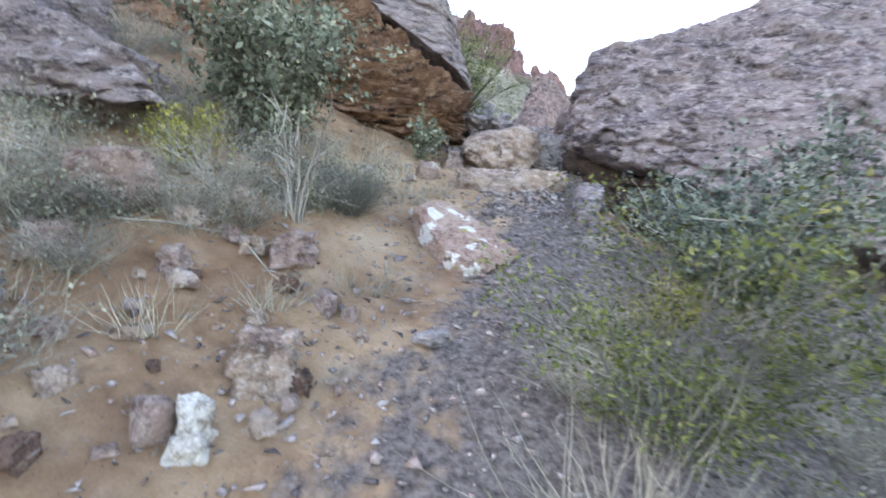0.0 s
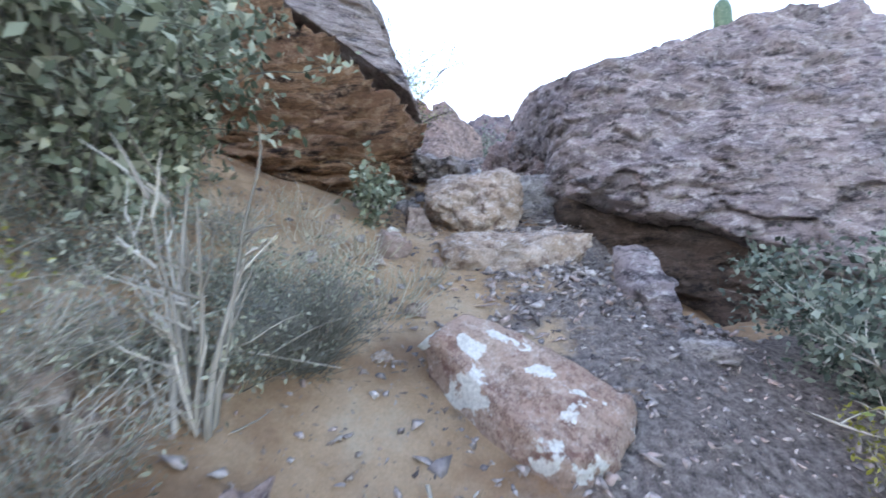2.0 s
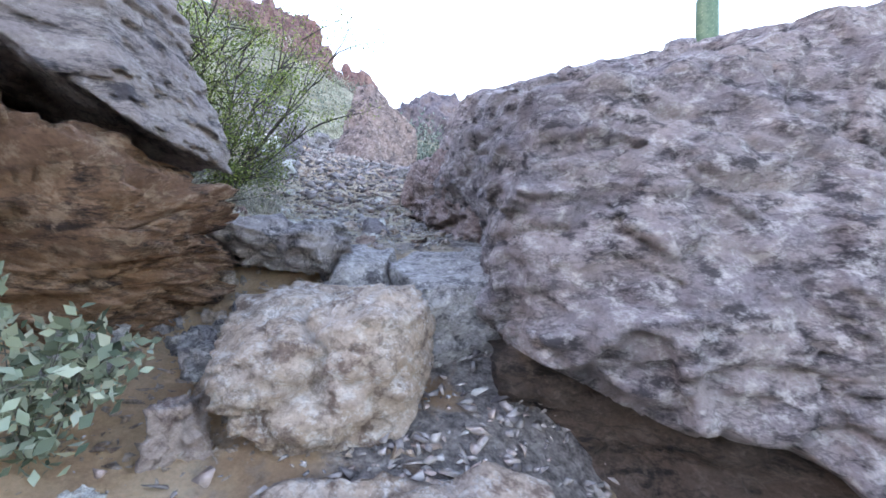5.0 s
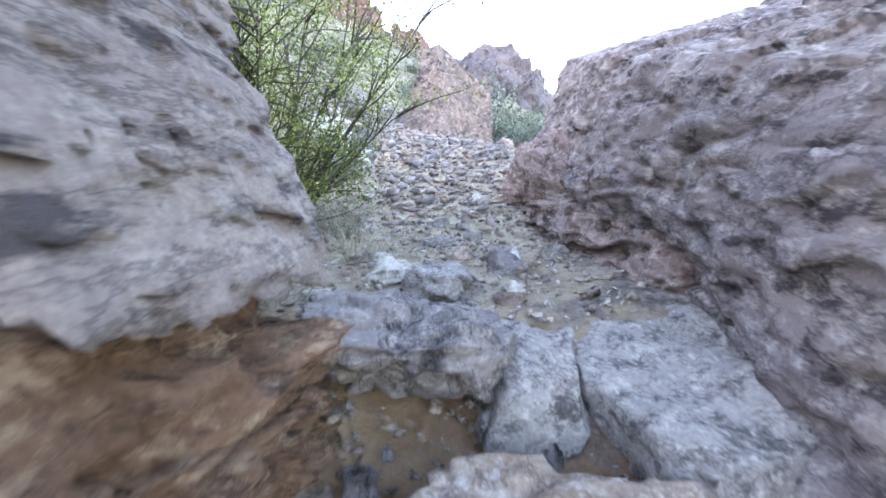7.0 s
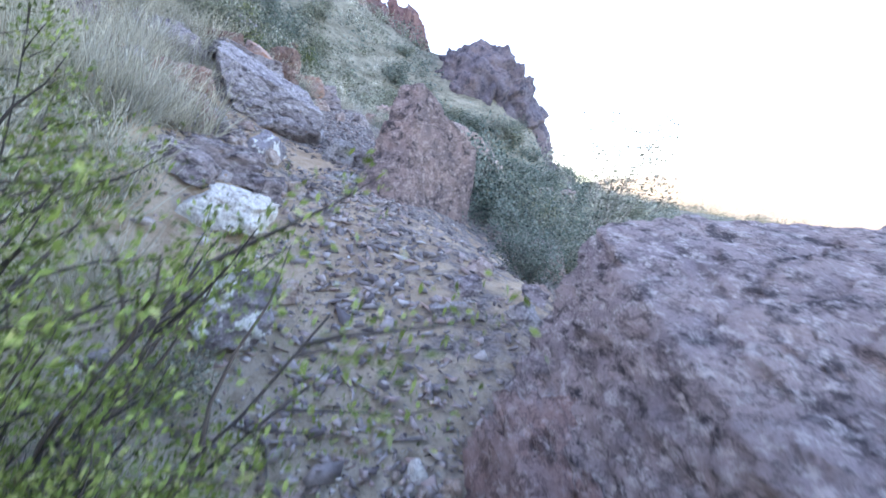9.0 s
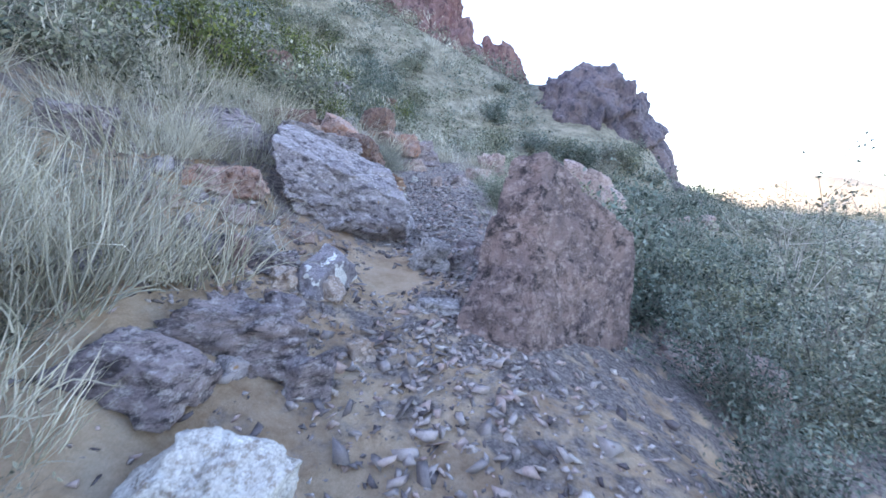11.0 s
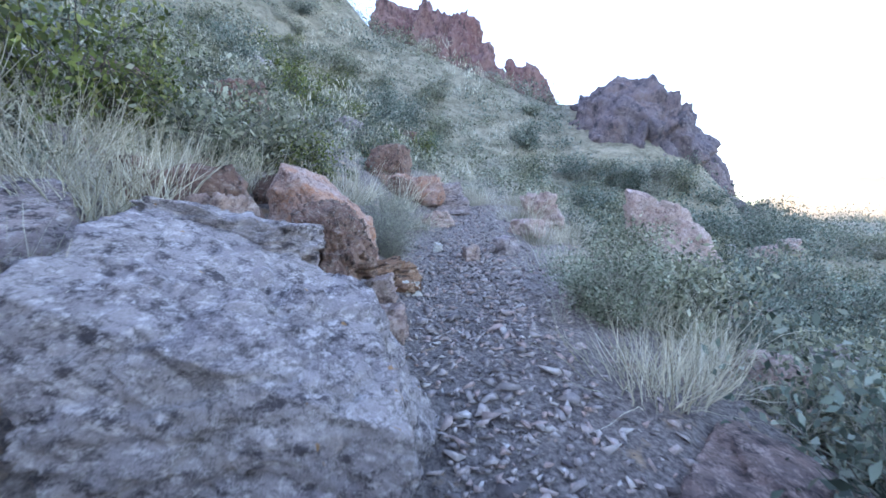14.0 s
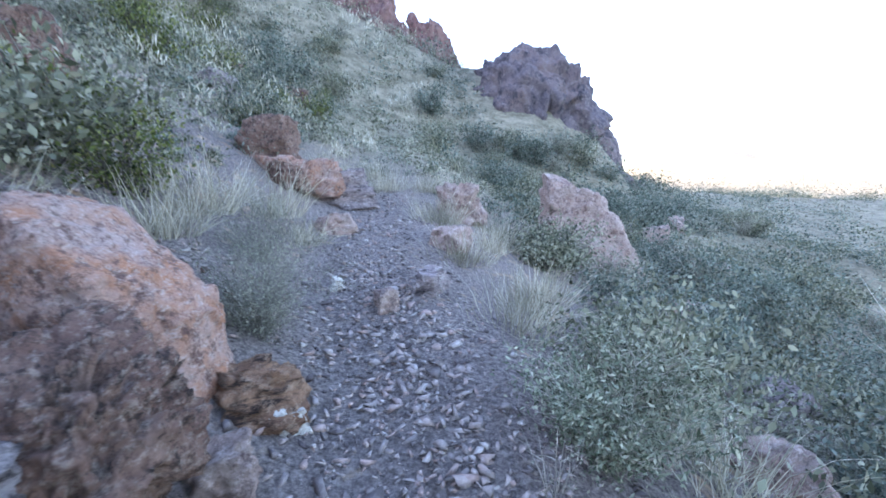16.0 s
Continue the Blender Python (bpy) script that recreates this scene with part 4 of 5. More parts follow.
# ---- plants of the first climb ----
shrub("leafy_bush", "sage-green broad-leaved bush hanging over the bank", sits(-1.05, -0.52, 0.02), 0.70, 1.40, LEAF_SAGE, TWIG_SOFT, 201, 30, 11, 8000, 0.046, 0.5, 0.035, 0.008, lean=(0.08, -0.05), category="bush", start=0.5)
shrub("leafy_bush", "blue-green leafy bush below the boulder", sits(1.66, -0.62), 0.66, 1.15, LEAF_BLUE, TWIG_GREY, 202, 24, 10, 9500, 0.032, 0.55, 0.035, 0.009, category="bush")
shrub("leafy_bush", "small leafy green shrub at the overhang's foot", sits(-0.26, 0.46), 0.24, 0.52, LEAF_SAGE, TWIG_SOFT, 203, 9, 6, 620, 0.040, 0.55, 0.02, 0.005, category="bush")
shrub("creosote_bush", "olive creosote bush at the trail's edge", sits(1.15, -1.52), 0.62, 1.10, LEAF_OLIVE, TWIG_SOFT, 204, 22, 10, 6500, 0.02, 0.45, 0.03, 0.006, category="bush")
shrub("creosote_bush", "yellow-green shrub on the brushy bank", sits(-0.98, -1.08), 0.34, 0.56, LEAF_YELLOW, TWIG_SOFT, 205, 14, 7, 1900, 0.02, 0.5, 0.025, 0.005, category="bush")
shrub("creosote_bush", "low yellow-green shrub below the boulder", sits(1.28, -0.95), 0.26, 0.36, LEAF_YELLOW, TWIG_GREY, 206, 12, 6, 1200, 0.022, 0.4, 0.025, 0.004, category="bush")
shrub("creosote_bush", "olive shrub on the downhill side", sits(2.1, -2.2), 0.7, 1.0, LEAF_OLIVE, TWIG_SOFT, 207, 18, 7, 3000, 0.022, 0.45, 0.03, 0.006, category="bush")
shrub("leafy_bush", "dusty green bush on the downhill side", sits(2.5, -1.1), 0.7, 1.1, LEAF_BLUE, TWIG_SOFT, 208, 18, 7, 3200, 0.04, 0.5, 0.035, 0.008, category="bush")
shrub("dead_shrub", "dense grey thicket of fine dead stems", sits(-0.30, -0.72), 0.30, 0.36, LEAF_GREY, TWIG_SOFT, 209, 130, 12, 900, 0.012, 0.4, 0.02, 0.0028, category="shrub")
shrub("dead_shrub", "grey dry brush covering the bank", sits(-0.78, -1.12), 0.42, 0.45, LEAF_GREY, TWIG_GREY, 210, 50, 9, 900, 0.018, 0.4, 0.03, 0.003, category="shrub")
shrub("dead_shrub", "bleached leafless shrub with pale forked stems", sits(-0.47, -1.02), 0.34, 0.86, LEAF_GREY, TWIG_GREY, 211, 12, 5, 0, thick=0.012, flare=0.6, category="shrub")
shrub("dead_shrub", "grey brush beside the trail's start", sits(0.95, -1.20), 0.30, 0.30, LEAF_GREY, TWIG_GREY, 212, 26, 8, 700, 0.016, 0.4, 0.02, 0.003, category="shrub")
shrub("dead_shrub", "dry brush with pale twigs on the bank", sits(-1.25, -1.75), 0.45, 0.45, LEAF_GREY, TWIG_GREY, 213, 40, 8, 900, 0.018, 0.4, 0.03, 0.003, category="shrub")
shrub("dead_shrub", "dark brush at the trail's edge", sits(0.95, -2.15), 0.42, 0.42, LEAF_GREY, TWIG_SOFT, 214, 40, 8, 900, 0.02, 0.4, 0.03, 0.003, category="shrub")
for k, (x, y, r, h) in enumerate(((-0.72, -1.36, 0.2, 0.22), (-0.05, -1.15, 0.22, 0.2), (-0.25, 0.02, 0.2, 0.18), (0.0, -0.05, 0.15, 0.14), (-0.35, -0.25, 0.2, 0.2),
                                  (-0.5, -0.4, 0.25, 0.25), (1.25, -2.4, 0.35, 0.45), (0.95, -1.85, 0.25, 0.4), (1.45, -2.1, 0.35, 0.5), (1.1, -2.1, 0.3, 0.4), (-0.30, 1.55, 0.2, 0.2), (-0.1, 2.1, 0.18, 0.2), (-0.15, -0.35, 0.2, 0.2), (-0.45, -0.05, 0.2, 0.2), (-0.6, 0.1, 0.2, 0.22), (-0.12, -0.2, 0.15, 0.15), (-0.3, -1.45, 0.15, 0.2), (-0.95, -1.9, 0.25, 0.25), (-0.55, -1.75, 0.15, 0.2))):
    grass("grass_clump", "sparse straw-coloured dry grass tuft", sits(x, y), r, h, 230 + k, 110, None, 0.0022, 1.0)

proto_brush = [shrub("dead_shrub", "tangle of grey dry brush on the bank", sits(-1.45, -0.6), 0.36, 0.36, LEAF_GREY, TWIG_GREY, 215, 44, 10, 700, 0.018, 0.4, 0.03, 0.0028, group="bank brush"),
               shrub("dead_shrub", "low grey-green dry brush on the bank", sits(-1.9, -1.6), 0.34, 0.30, LEAF_GREY, TWIG_SOFT, 216, 44, 9, 1500, 0.02, 0.4, 0.03, 0.0028, group="bank brush")]
rnd = random.Random(55)
for k, (x, y) in enumerate(((-1.1, -1.25), (-0.62, -0.95), (-1.35, -1.0), (-0.95, -1.5), (-1.45, -1.6), (-1.75, -0.9), (-2.1, -1.2), (-2.3, -0.6), (-1.2, -2.1), (-1.6, -2.2), (-0.85, -1.75), (-1.0, -0.3),
                            (-0.65, -0.35), (-1.5, -0.1), (-2.0, -0.2), (-0.55, -0.62), (-0.75, -2.2), (-2.6, -1.4), (1.35, -1.25), (1.25, -2.0), (1.6, -2.5), (1.9, -1.6), (0.85, -1.45), (1.55, -1.75), (1.5, -2.15), (1.1, -2.3), (1.35, -2.6), (1.9, -2.1), (1.75, -1.3),
                            (-0.45, -0.85), (-0.6, -1.2), (-0.85, -0.75), (-1.15, -0.75), (-0.35, -0.55), (-1.3, -1.45), (-1.55, -1.35), (-0.8, -1.35), (-1.05, -1.7), (1.7, -1.0), (2.0, -1.2), (-2.4, -0.3), (-2.8, -0.65), (-3.3, -0.5), (-3.0, -1.0), (-3.7, -0.2), (-2.3, -0.95), (-2.0, -0.55), (-4.0, 0.6), (-3.6, 1.3), (-2.7, -1.7), (-3.4, -1.2), (-4.2, -0.5), (-4.4, 1.3), (-3.9, -0.8), (-0.5, 1.75), (-0.75, 2.4), (-0.2, 2.45), (-0.5, 2.9), (-1.2, 2.2), (-0.4, 3.3))):
    s = rnd.uniform(0.7, 1.15)
    copy_thing(proto_brush[k % 2], Matrix.Translation(Vector(sits(x, y)) * UNIT) @ Matrix.Rotation(rnd.uniform(0, 6), 4, "Z") @ Matrix.Diagonal((s, s, s, 1)))

# fallen dead branches on the bank
for k, (x, y, yaw, length) in enumerate(((-0.95, -1.35, 60, 0.7), (-0.55, -1.30, -25, 0.45), (-1.0, -1.62, 40, 0.6), (0.02, -0.98, -70, 0.35),
                                         (-0.75, -1.0, 20, 0.6), (1.15, -0.65, -40, 0.4), (-1.6, 6.35, 10, 0.8), (-1.9, 6.6, -20, 0.9), (-1.5, 6.1, 50, 0.6), (-0.35, 1.75, 15, 0.4), (-2.0, 6.0, 70, 0.7))):
    rnd = random.Random(300 + k)
    a = radians(yaw)
    slope = gz(x + math.cos(a) * length, y + math.sin(a) * length) - gz(x, y)
    lines = [stem(rnd, (0, 0, 0.03), (math.cos(a) * length, math.sin(a) * length, slope + 0.05), length, 0.006, 0.3, 7)]
    for j in (2, 4, 5):
        lines.append(stem(rnd, lines[0][j][0], (math.cos(a + rnd.uniform(-1, 1)), math.sin(a + rnd.uniform(-1, 1)), 0.35), length * 0.35, 0.003, 0.4, 4))
    tagged(put("dead_branch", mesh_of("dead_branch", *tubes(lines, 5), TWIG_GREY), None, "", sits(x, y)), "bleached dead branch lying on the slope", "branch", "fallen branches")

# ---- the creosote by the gully ----
shrub("creosote_bush", "tall olive-green creosote with dark bare stems", sits(-0.48, 2.42), 0.86, 1.80, LEAF_CREOSOTE, TWIG_DARK, 220, 20, 20, 30000, 0.018, 0.45, 0.036, 0.014, flare=0.95, category="bush", start=0.45)
shrub("creosote_bush", "slender olive creosote behind the first", sits(-1.0, 3.0), 0.7, 2.2, LEAF_CREOSOTE, TWIG_DARK, 221, 14, 9, 5600, 0.022, 0.5, 0.04, 0.009, category="bush", start=0.4)

# ---- saguaro on the boulder ----
root = thing("saguaro_cactus", "ribbed saguaro cactus standing behind the huge boulder", "cactus", (4.30, 3.85, gz(4.30, 3.85) - 0.05))
tall = 2.55 - gz(4.30, 3.85)
prof = [(0.0, 0.095), (0.3 * tall, 0.11), (0.7 * tall, 0.125), (tall - 0.16, 0.115), (tall - 0.06, 0.085), (tall - 0.015, 0.04), (tall, 0.004)]
verts, faces, ribs = [], [], 14
for z, r in prof:
    for k in range(ribs * 2):
        w = math.pi * k / ribs
        rr = r * (1 if k % 2 == 0 else 0.84)
        verts.append((rr * math.cos(w), rr * math.sin(w), z))
for i in range(len(prof) - 1):
    for k in range(ribs * 2):
        k2 = (k + 1) % (ribs * 2)
        faces.append((i * ribs * 2 + k, i * ribs * 2 + k2, (i + 1) * ribs * 2 + k2, (i + 1) * ribs * 2 + k))
put("trunk", mesh_of("trunk", verts, np.array(faces), CACTUS), root)
rnd = random.Random(9)
spines = []
for k in range(ribs):
    w = 2 * math.pi * k / ribs
    for j in range(30):
        z = tall - 0.03 - j * 0.045
        r = np.interp(z, [p[0] for p in prof], [p[1] for p in prof])
        b = Vector((r * math.cos(w), r * math.sin(w), z))
        spines.append([(tuple(b), 0.0012), (tuple(b + Vector((math.cos(w + rnd.uniform(-0.7, 0.7)), math.sin(w + rnd.uniform(-0.7, 0.7)), rnd.uniform(-0.4, 0.4))) * 0.02), 0.0004)])
put("spines", mesh_of("spines", *tubes(spines), STRAW), root, "pale short spines along the ribs")["kind"] = "stuff"

# ---- plants of the upper trail ----
shrub("dead_shrub", "grey-green dome of fine stems beside the trail", sits(0.52, 9.95), 0.62, 0.85, LEAF_SAGE, TWIG_GREY, 240, 90, 10, 13000, 0.032, 0.35, 0.03, 0.0042)
shrub("dead_shrub", "tall bleached twig shrub at the trail's edge", sits(0.10, 9.62), 0.22, 0.55, LEAF_GREY, TWIG_GREY, 241, 10, 5, 60, 0.015, thick=0.005)
shrub("dead_shrub", "grey-green shrub above the orange boulder", sits(-1.50, 10.65), 0.66, 0.85, LEAF_GREY, TWIG_SOFT, 242, 90, 10, 5000, 0.02, 0.3, 0.03, 0.0035)
shrub("dead_shrub", "grey shrub leaning over the trail", sits(-1.9, 11.8), 0.6, 0.75, LEAF_GREY, TWIG_SOFT, 243, 50, 9, 2600, 0.02, 0.3, 0.03, 0.0035)
shrub("leafy_bush", "dense green bush under the standing rock", sits(2.3, 6.9), 1.0, 1.5, LEAF_BLUE, TWIG_SOFT, 244, 26, 9, 6000, 0.04, 0.4, 0.05, 0.008, category="bush")
shrub("leafy_bush", "dusty green bush on the downhill slope", sits(1.7, 5.4), 0.5, 0.8, LEAF_BLUE, TWIG_SOFT, 245, 20, 8, 2600, 0.03, 0.4, 0.04, 0.007, category="bush")
shrub("twiggy_tree", "thin open tree with sparse leaves", sits(3.3, 7.6), 1.0, 1.25 * (2.75 - gz(3.3, 7.6)), LEAF_GREY, TWIG_SOFT, 246, 11, 11, 2200, 0.05, 0.5, 0.06, 0.014, category="tree", start=0.6)
shrub("twiggy_tree", "thin open tree beyond the trail's drop", sits(5.5, 12.1), 1.5, 1.25 * (3.0 - gz(5.5, 12.1)), LEAF_GREY, TWIG_GREY, 247, 11, 10, 2000, 0.06, 0.5, 0.07, 0.02, category="tree", start=0.5)
proto_grass = [grass("grass_clump", "tall straw-coloured dry grass clump", sits(-2.5, 8.35), 0.40, 0.55, 250, 240, None, 0.0046, 0.7),
               grass("grass_clump", "bent straw-coloured dry grass clump", sits(-3.0, 7.6), 0.45, 0.65, 251, 230, None, 0.0048, 0.6),
               grass("grass_clump", "short pale dry grass clump", sits(-2.4, 6.85), 0.4, 0.42, 252, 210, None, 0.0040, 1.0)]
grass("grass_clump", "few long bleached stalks over the orange block", sits(-1.62, 6.96), 0.16, 0.46, 253, 30, None, 0.0042, 0.9)
grass("grass_clump", "upright straw stalks behind the orange block", sits(-1.98, 7.30), 0.22, 0.50, 254, 60, None, 0.0042, 0.6)
grass("grass_clump", "long drooping dead stalks above the purple rubble", sits(-1.62, 6.12), 0.22, 0.62, 255, 26, None, 0.0046, 1.6)
grass("grass_clump", "thin dead stalks among the rubble", sits(-1.25, 6.62), 0.18, 0.40, 256, 18, None, 0.0036, 1.6)
rnd = random.Random(77)
spots = [(-2.5, 8.7), (-2.9, 8.3), (-2.7, 8.9), (-3.4, 8.1), (-2.3, 7.1), (-3.3, 7.1), (-3.0, 9.3), (-2.75, 9.5), (-3.4, 9.2), (-1.9, 5.2), (-2.3, 5.5), (-1.5, 4.6), (-1.9, 4.2),
         (-2.6, 4.9), (-1.2, 4.0), (-2.9, 5.8), (-1.5, 3.5), (-2.2, 3.4), (-0.9, 3.5), (0.75, 10.3), (0.9, 9.4), (0.55, 8.9), (1.2, 10.2), (0.3, 11.4), (0.6, 12.4), (-2.2, 13.0), (-1.8, 12.8),
         (-2.4, 11.2), (-2.6, 12.2), (0.0, 13.0), (0.5, 14.2), (-0.2, 14.6), (-2.2, 16.5), (-1.2, 17.0), (-0.4, 17.2), (-2.1, 6.2), (-3.6, 6.3), (-4.0, 7.5), (-4.0, 8.8), (-3.2, 8.7), (-3.6, 8.5), (-2.2, 7.6), (-2.6, 7.2), (-2.5, 6.6), (-3.0, 6.7), (-1.5, 5.8), (-2.0, 5.6), (-1.7, 5.0), (-2.3, 4.5), (-3.0, 4.4), (-1.3, 4.5), (-1.8, 3.9), (-2.6, 3.9), (-3.2, 5.2), (-3.4, 9.9), (-2.8, 10.1), (1.5, 9.6), (1.0, 11.0), (1.7, 11.5), (0.9, 13.0), (1.6, 12.7), (0.8, 15.5), (-2.6, 17.5), (-1.6, 18.5), (0.4, 18.0)]
for k, (x, y) in enumerate(spots):
    s = rnd.uniform(0.75, 1.2)
    copy_thing(proto_grass[k % 3], Matrix.Translation(Vector(sits(x, y)) * UNIT) @ Matrix.Rotation(rnd.uniform(0, 6), 4, "Z") @ Matrix.Diagonal((s, s, s, 1)))

for k in range(46):
    y = rnd.uniform(3.0, 5.9)
    x = rnd.uniform(-3.4, -0.95) - 0.12 * (y - 3)
    s = rnd.uniform(0.7, 1.2)
    turn = Matrix.Translation(Vector(sits(x, y)) * UNIT) @ Matrix.Rotation(rnd.uniform(0, 6), 4, "Z") @ Matrix.Diagonal((s, s, s, 1))
    if abs(x + 1.1) < 0.4 and 4.4 < y < 5.4:
        continue
    copy_thing(proto_grass[k % 3] if k % 5 < 2 else proto_brush[k % 2], turn)

# ---- hillside scrub ----
protos = [shrub("hillside_shrub", "rounded grey-green desert shrub on the hillside", sits(-4.6, 8.6), 0.75, 0.8, LEAF_FAR, TWIG_SOFT, 260, 26, 7, 2200, 0.05, 0.5, 0.07, 0.007, group="hillside shrubs"),
          shrub("hillside_shrub", "pale dry desert shrub on the hillside", sits(-3.9, 9.6), 0.65, 0.65, LEAF_GREY, TWIG_GREY, 261, 34, 8, 1500, 0.045, 0.4, 0.06, 0.006, group="hillside shrubs"),
          shrub("hillside_shrub", "dark green desert shrub on the hillside", sits(2.2, 9.4), 0.85, 1.0, LEAF_BLUE, TWIG_SOFT, 262, 24, 7, 2400, 0.05, 0.5, 0.07, 0.008, group="hillside shrubs"),
          shrub("hillside_shrub", "olive creosote shrub on the hillside", sits(-4.8, 6.6), 0.8, 1.1, LEAF_OLIVE, TWIG_DARK, 263, 18, 8, 2000, 0.045, 0.5, 0.06, 0.008, group="hillside shrubs")]
rnd = random.Random(78)
placed = 0
while placed < 285:
    y = 2.5 + 38 * rnd.random() ** 2.1
    x = rnd.uniform(-4 - 0.45 * y, 5 + 0.4 * y)
    xc = float(np.interp(y, XY, XC))
    if x - xc > -1.5 - 0.04 * y and x - xc < 1.1 + 0.02 * y or (x > 0 and y < 7.5) or (y < 5 and x > -3):
        continue
    if 1.6 < x < 5.4 and 17 < y < 21 or -3.4 < x < -1.2 and y < 9:
        continue
    if y > 36 and x > 1:
        continue
    s = rnd.uniform(0.7, 1.45) * (1 + max(y - 12, 0) * 0.03)
    k = rnd.choice((0, 0, 1, 1, 2, 3)) if x < xc else rnd.choice((0, 1, 2, 2, 0))
    copy_thing(protos[k], Matrix.Translation(Vector(sits(x, y, 0.04)) * UNIT) @ Matrix.Rotation(rnd.uniform(0, 6), 4, "Z") @ Matrix.Diagonal((s, s, s * rnd.uniform(0.8, 1.2), 1)))
    placed += 1

# far brush that nobody could count
rs, CLUMP = np.random.RandomState(5), 100
cx = np.concatenate([rs.uniform(-40, 22, 4000), rs.uniform(-16, -3, 1500), rs.uniform(3.5, 12, 420), rs.uniform(10, 75, 1400)])
cy = np.concatenate([rs.uniform(16, 58, 4000), rs.uniform(7, 22, 1500), rs.uniform(9, 22, 420), rs.uniform(-20, 110, 1400)])
keep = ((np.abs(cx - np.interp(cy, XY, XC)) > 1.9) | (cy > 18)) & ~((cx > 3) & (cx < 14) & (cy > 36) & (cy < 47))
cx, cy = cx[keep], cy[keep]
cz = ground_z(cx, cy)
pts = np.repeat(np.stack([cx, cy, cz], 1), CLUMP, 0)
farther = np.clip(np.hypot(cx, cy) / 30, 0.45, 3)
size = np.repeat((0.26 + 1.0 * rs.rand(len(cx)) ** 2) * farther, CLUMP)[:, None]
off = rs.normal(size=pts.shape)
off /= np.linalg.norm(off, axis=1)[:, None]
off[:, 2] = np.abs(off[:, 2]) * 1.15
pts = pts + off * size * rs.uniform(0.35, 1, (len(pts), 1)) * np.array((1, 1, 0.8))
tone = rs.rand(len(cx))
tone = np.repeat(np.where(cx > np.interp(cy, XY, XC) + 2, np.where(tone < 0.7, 2, 0), np.where(tone < 0.36, 0, np.where(tone < 0.60, 1, np.where(tone < 0.80, 2, 3)))), CLUMP)
for k, (leaf_mat, label) in enumerate(((LEAF_FAR, "grey-green brush covering the slopes"), (LEAF_GREY, "pale dusty brush covering the slopes"), (LEAF_BLUE, "dark green brush covering the slopes"), (STRAW, "straw-coloured dry grass among the brush"))):
    mine = tone == k
    tagged(put("far_brush", mesh_of("far_brush", *leaves(pts[mine], (0.30 if k == 3 else 0.145) * np.clip(size[mine], 0.35, 1.3), 6 + k, 0.10 if k == 3 else 0.45, 2.5 if k == 3 else 0.3), leaf_mat)), label, "brush", "", "stuff")

# ---- gravel ----
def stone_mesh(seed):
    rnd = random.Random(seed)
    bm = bmesh.new()
    wide, thick = rnd.uniform(0.5, 0.95), rnd.uniform(0.25, 0.6)
    for k in range(6):
        v = Vector((rnd.gauss(0, 1), rnd.gauss(0, 1), rnd.gauss(0, 1))).normalized()
        bm.verts.new((v.x * rnd.uniform(0.75, 1.2), v.y * rnd.uniform(0.8, 1.2) * wide, v.z * rnd.uniform(0.8, 1.2) * thick))
    hull = bmesh.ops.convex_hull(bm, input=bm.verts)
    bmesh.ops.delete(bm, geom=[g for g in hull["geom_interior"] if isinstance(g, bmesh.types.BMVert)], context="VERTS")
    bmesh.ops.triangulate(bm, faces=bm.faces)
    bm.verts.index_update()
    out = np.array([v.co[:] for v in bm.verts]), np.array([[v.index for v in f.verts] for f in bm.faces])
    bm.free()
    return out


SHAPES = [stone_mesh(400 + k) for k in range(16)]
rs = np.random.RandomState(12)


def scatter(n, x_spread, ys, size, bias=2.0):
    y = rs.uniform(ys[0], ys[1], n)
    x = np.interp(y, XY, XC) + x_spread * rs.normal(size=n)
    s = size[0] + (size[1] - size[0]) * rs.rand(n) ** bias
    return np.stack([x, y, ground_z(x, y) + s * 0.15, s], 1)


def strew(name, rows, label, material=None):
    """Many stones in one mesh."""
    vs, fs, base = [], [], 0
    which = rs.randint(0, len(SHAPES), len(rows))
    for k, (x, y, z, s) in enumerate(rows):
        v, f = SHAPES[which[k]]
        m = np.array(Euler((rs.uniform(-0.5, 0.5), rs.uniform(-0.5, 0.5), rs.uniform(0, 6.28))).to_matrix())
        vs.append(v @ m.T * s + (x, y, z))
        fs.append(f + base)
        base += len(v)
    return tagged(put(name, mesh_of(name, np.concatenate(vs), np.concatenate(fs), material or GRAVEL)), label, "gravel", "", "stuff")


rows = np.concatenate([scatter(9000, 0.42, (5.8, 13.0), (0.006, 0.055), 3.2), scatter(900, 0.40, (6.0, 12.5), (0.02, 0.075), 1.8), scatter(500, 0.5, (1.35, 3.2), (0.006, 0.04), 2.2), scatter(700, 0.5, (3.0, 6.2), (0.015, 0.08), 2.0), scatter(2300, 0.5, (2.6, 6.2), (0.006, 0.045), 3.0), scatter(900, 0.45, (1.4, 2.9), (0.005, 0.025), 2.5),
                       scatter(3200, 0.55, (-2.8, 0.3), (0.004, 0.03), 3.2), scatter(1500, 0.45, (13, 17), (0.015, 0.06)), scatter(2500, 1.5, (3, 11), (0.01, 0.06)), scatter(900, 1.0, (-2.8, 1), (0.008, 0.04))])
right = rs.uniform(0.35, 1.3, 2200), rs.uniform(-1.3, 0.0, 2200)
s = 0.004 + 0.026 * rs.rand(2200) ** 3.5
rows = np.concatenate([rows, np.stack([right[0], right[1], ground_z(*right) + s * 0.15, s], 1)])
rows = rows[np.hypot(rows[:, 0] + 0.56, rows[:, 1] - 7.0) > 0.34]
strew("gravel", rows, "loose grey and purple gravel over the trail")
crumbs = rs.uniform(-1.3, 0.25, 2600), rs.uniform(-2.6, 0.5, 2600)
s = 0.004 + 0.020 * rs.rand(2600) ** 3
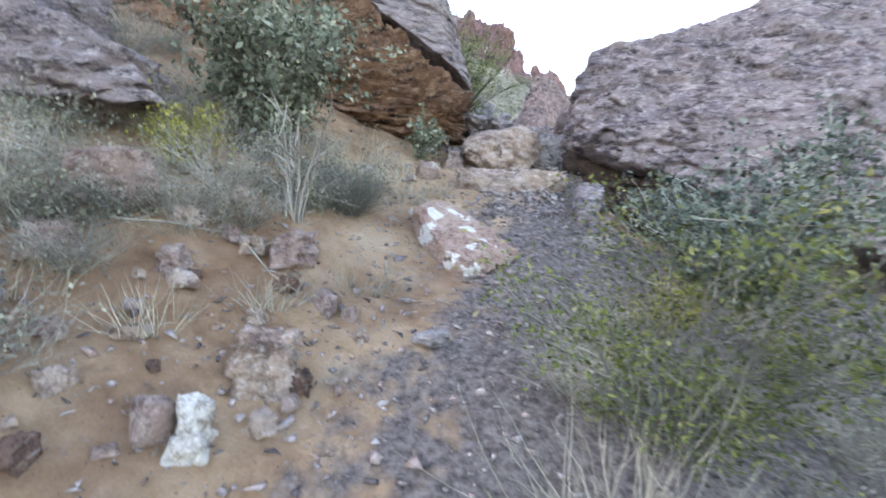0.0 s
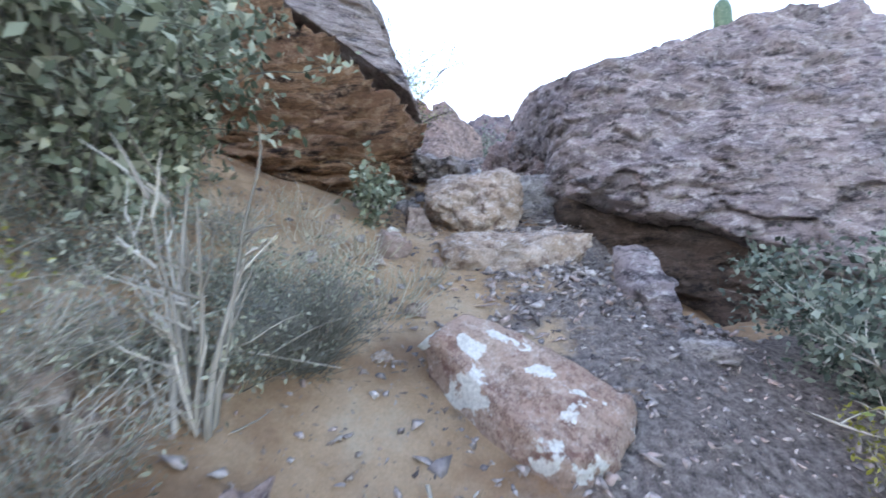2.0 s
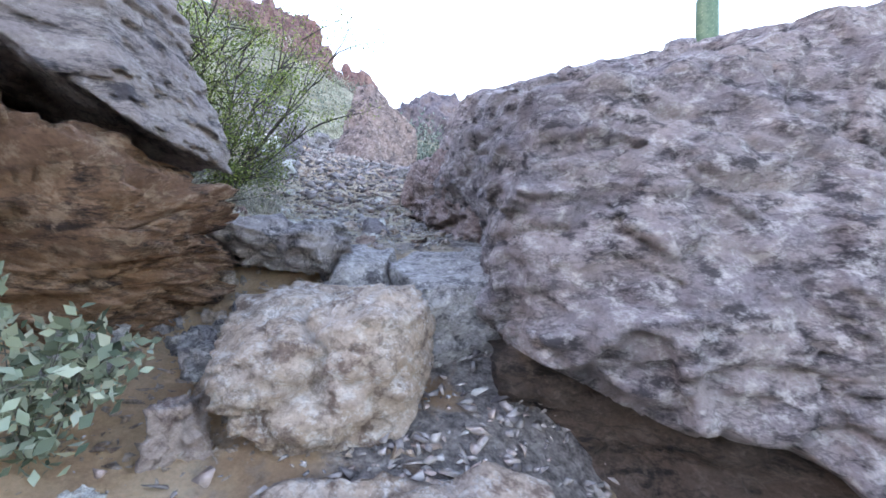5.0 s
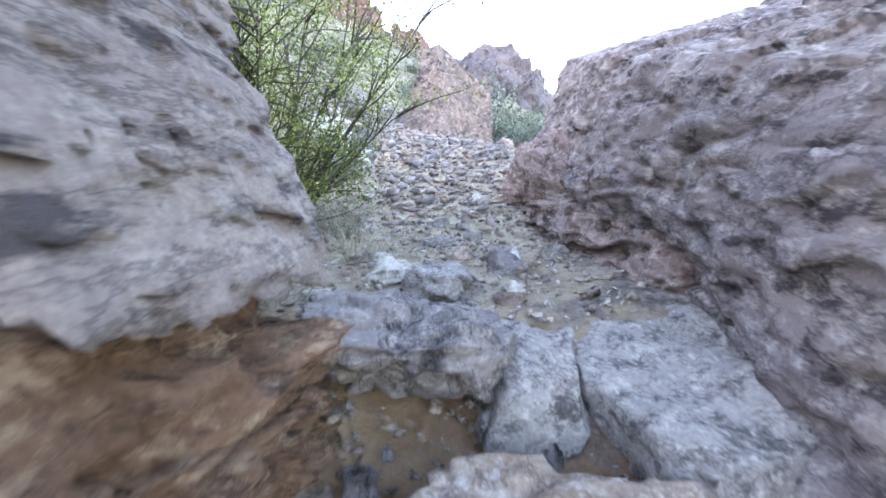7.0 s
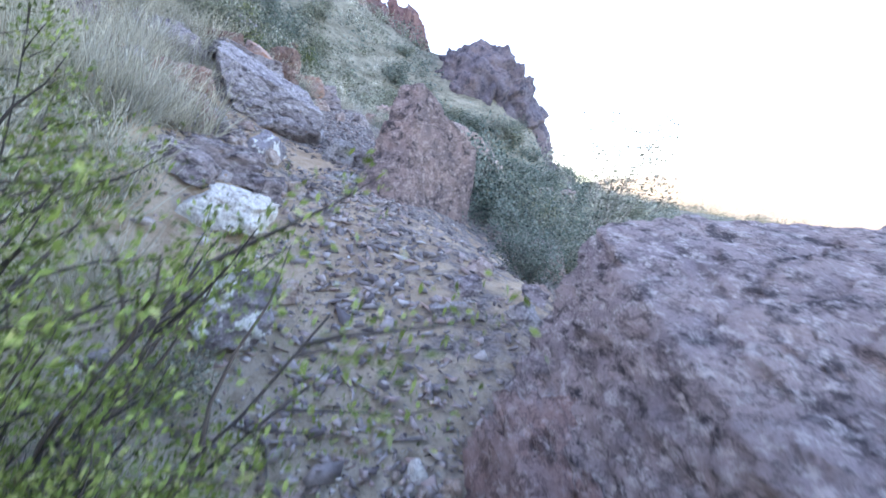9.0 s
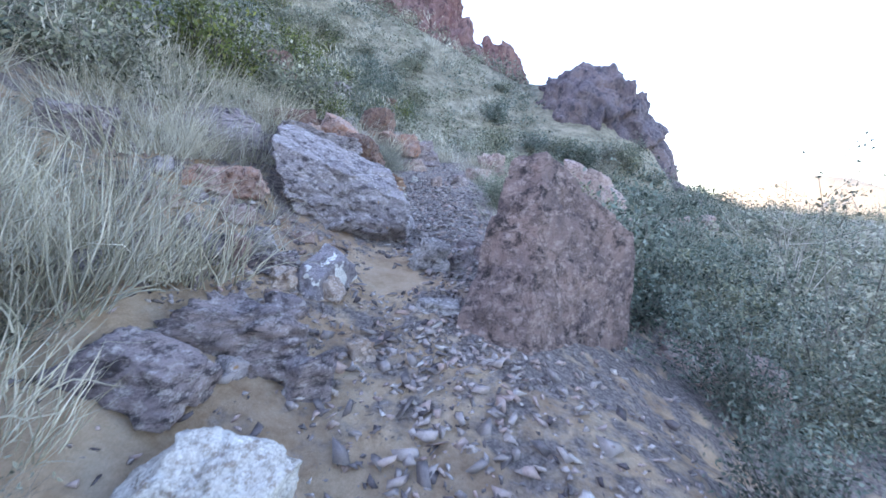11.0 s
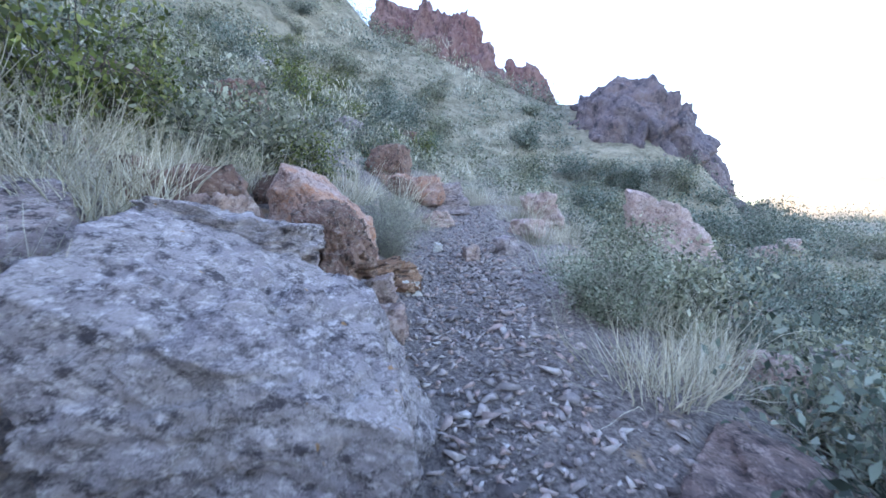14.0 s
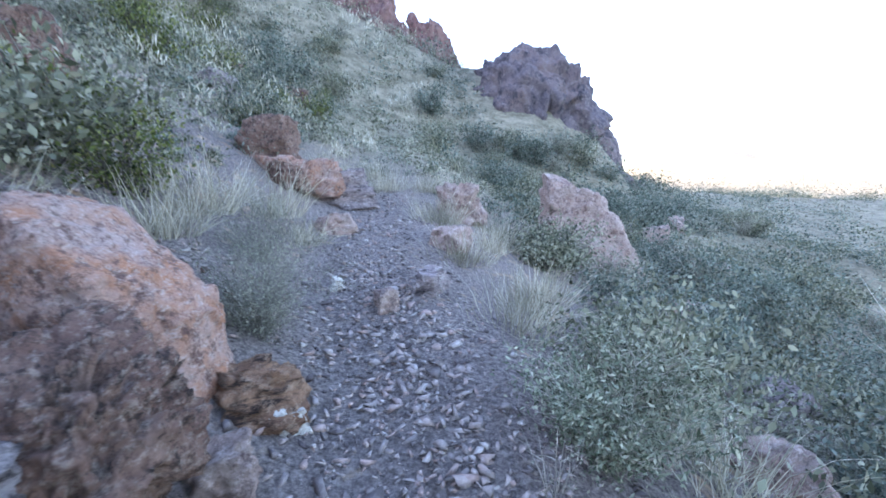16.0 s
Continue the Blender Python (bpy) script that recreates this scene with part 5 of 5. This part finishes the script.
strew("gravel", np.stack([*crumbs, ground_z(*crumbs) + s * 0.15, s], 1), "tan and pink grit scattered over the dirt bank", ROCK_TAN)
rubble = rs.uniform(0.25, 1.35, 1500), rs.uniform(-0.35, 0.85, 1500)
s = 0.008 + 0.040 * rs.rand(1500) ** 2.2
strew("gravel", np.stack([*rubble, ground_z(*rubble) + s * 0.2, s], 1), "angular grey rubble between the step rocks")
earth = rs.uniform(-0.3, 0.6, 1100), rs.uniform(0.45, 1.25, 1100)
s = 0.005 + 0.03 * rs.rand(1100) ** 2.5
strew("gravel", np.stack([*earth, ground_z(*earth) + s * 0.15, s], 1), "tan broken grit on the earth step", ROCK_TAN)
slope = rs.uniform(-2.5, -0.7, 1500), rs.uniform(5.4, 7.3, 1500)
s = 0.008 + 0.05 * rs.rand(1500) ** 2.4
strew("gravel", np.stack([*slope, ground_z(*slope) + s * 0.2, s], 1), "pink and grey broken stones on the uphill bank")
shards = np.concatenate([scatter(420, 0.55, (2.7, 6.2), (0.03, 0.10), 1.8), scatter(300, 0.38, (7.0, 12.0), (0.02, 0.055), 1.8)])
strew("gravel", shards, "flat angular shards lying in the trail")
chips = rs.uniform(-0.9, 0.9, 520), rs.uniform(1.3, 3.3, 520)
s = 0.015 + 0.04 * rs.rand(520) ** 1.8
strew("gravel", np.stack([*chips, ground_z(*chips) + s * 0.2, s], 1), "pale tan chips on the gully floor", ROCK_TAN)
rise = rs.uniform(-3.0, -1.5, 900), rs.uniform(8.6, 11.6, 900)
s = 0.012 + 0.06 * rs.rand(900) ** 2.2
strew("gravel", np.stack([*rise, ground_z(*rise) + s * 0.2, s], 1), "rusty and grey rubble above the orange boulder")
pale = rs.uniform(-0.8, 0.85, 1500), rs.uniform(1.25, 3.4, 1500)
s = 0.005 + 0.024 * rs.rand(1500) ** 2.5
strew("gravel", np.stack([*pale, ground_z(*pale) + s * 0.15, s], 1), "pale tan grit on the gully floor", ROCK_WHITE)
SHARED = []
for v, f in SHAPES:
    SHARED.append(mesh_of("stone", v, f, GRAVEL))
rows = np.concatenate([scatter(130, 0.38, (6.6, 11.5), (0.03, 0.10), 1.9), scatter(70, 0.45, (2.8, 6.4), (0.03, 0.09), 1.6), scatter(30, 0.3, (1.4, 2.7), (0.02, 0.05)), scatter(70, 0.5, (-2.4, 0.1), (0.02, 0.06), 1.6)])
for k, (x, y, z, s) in enumerate(rows):
    ob = put("stone", SHARED[k % len(SHARED)], ground, "", (x, y, z))
    ob.rotation_euler = (rs.uniform(-0.35, 0.35), rs.uniform(-0.35, 0.35), rs.uniform(0, 6.28))
    ob.scale = (s, s, s)
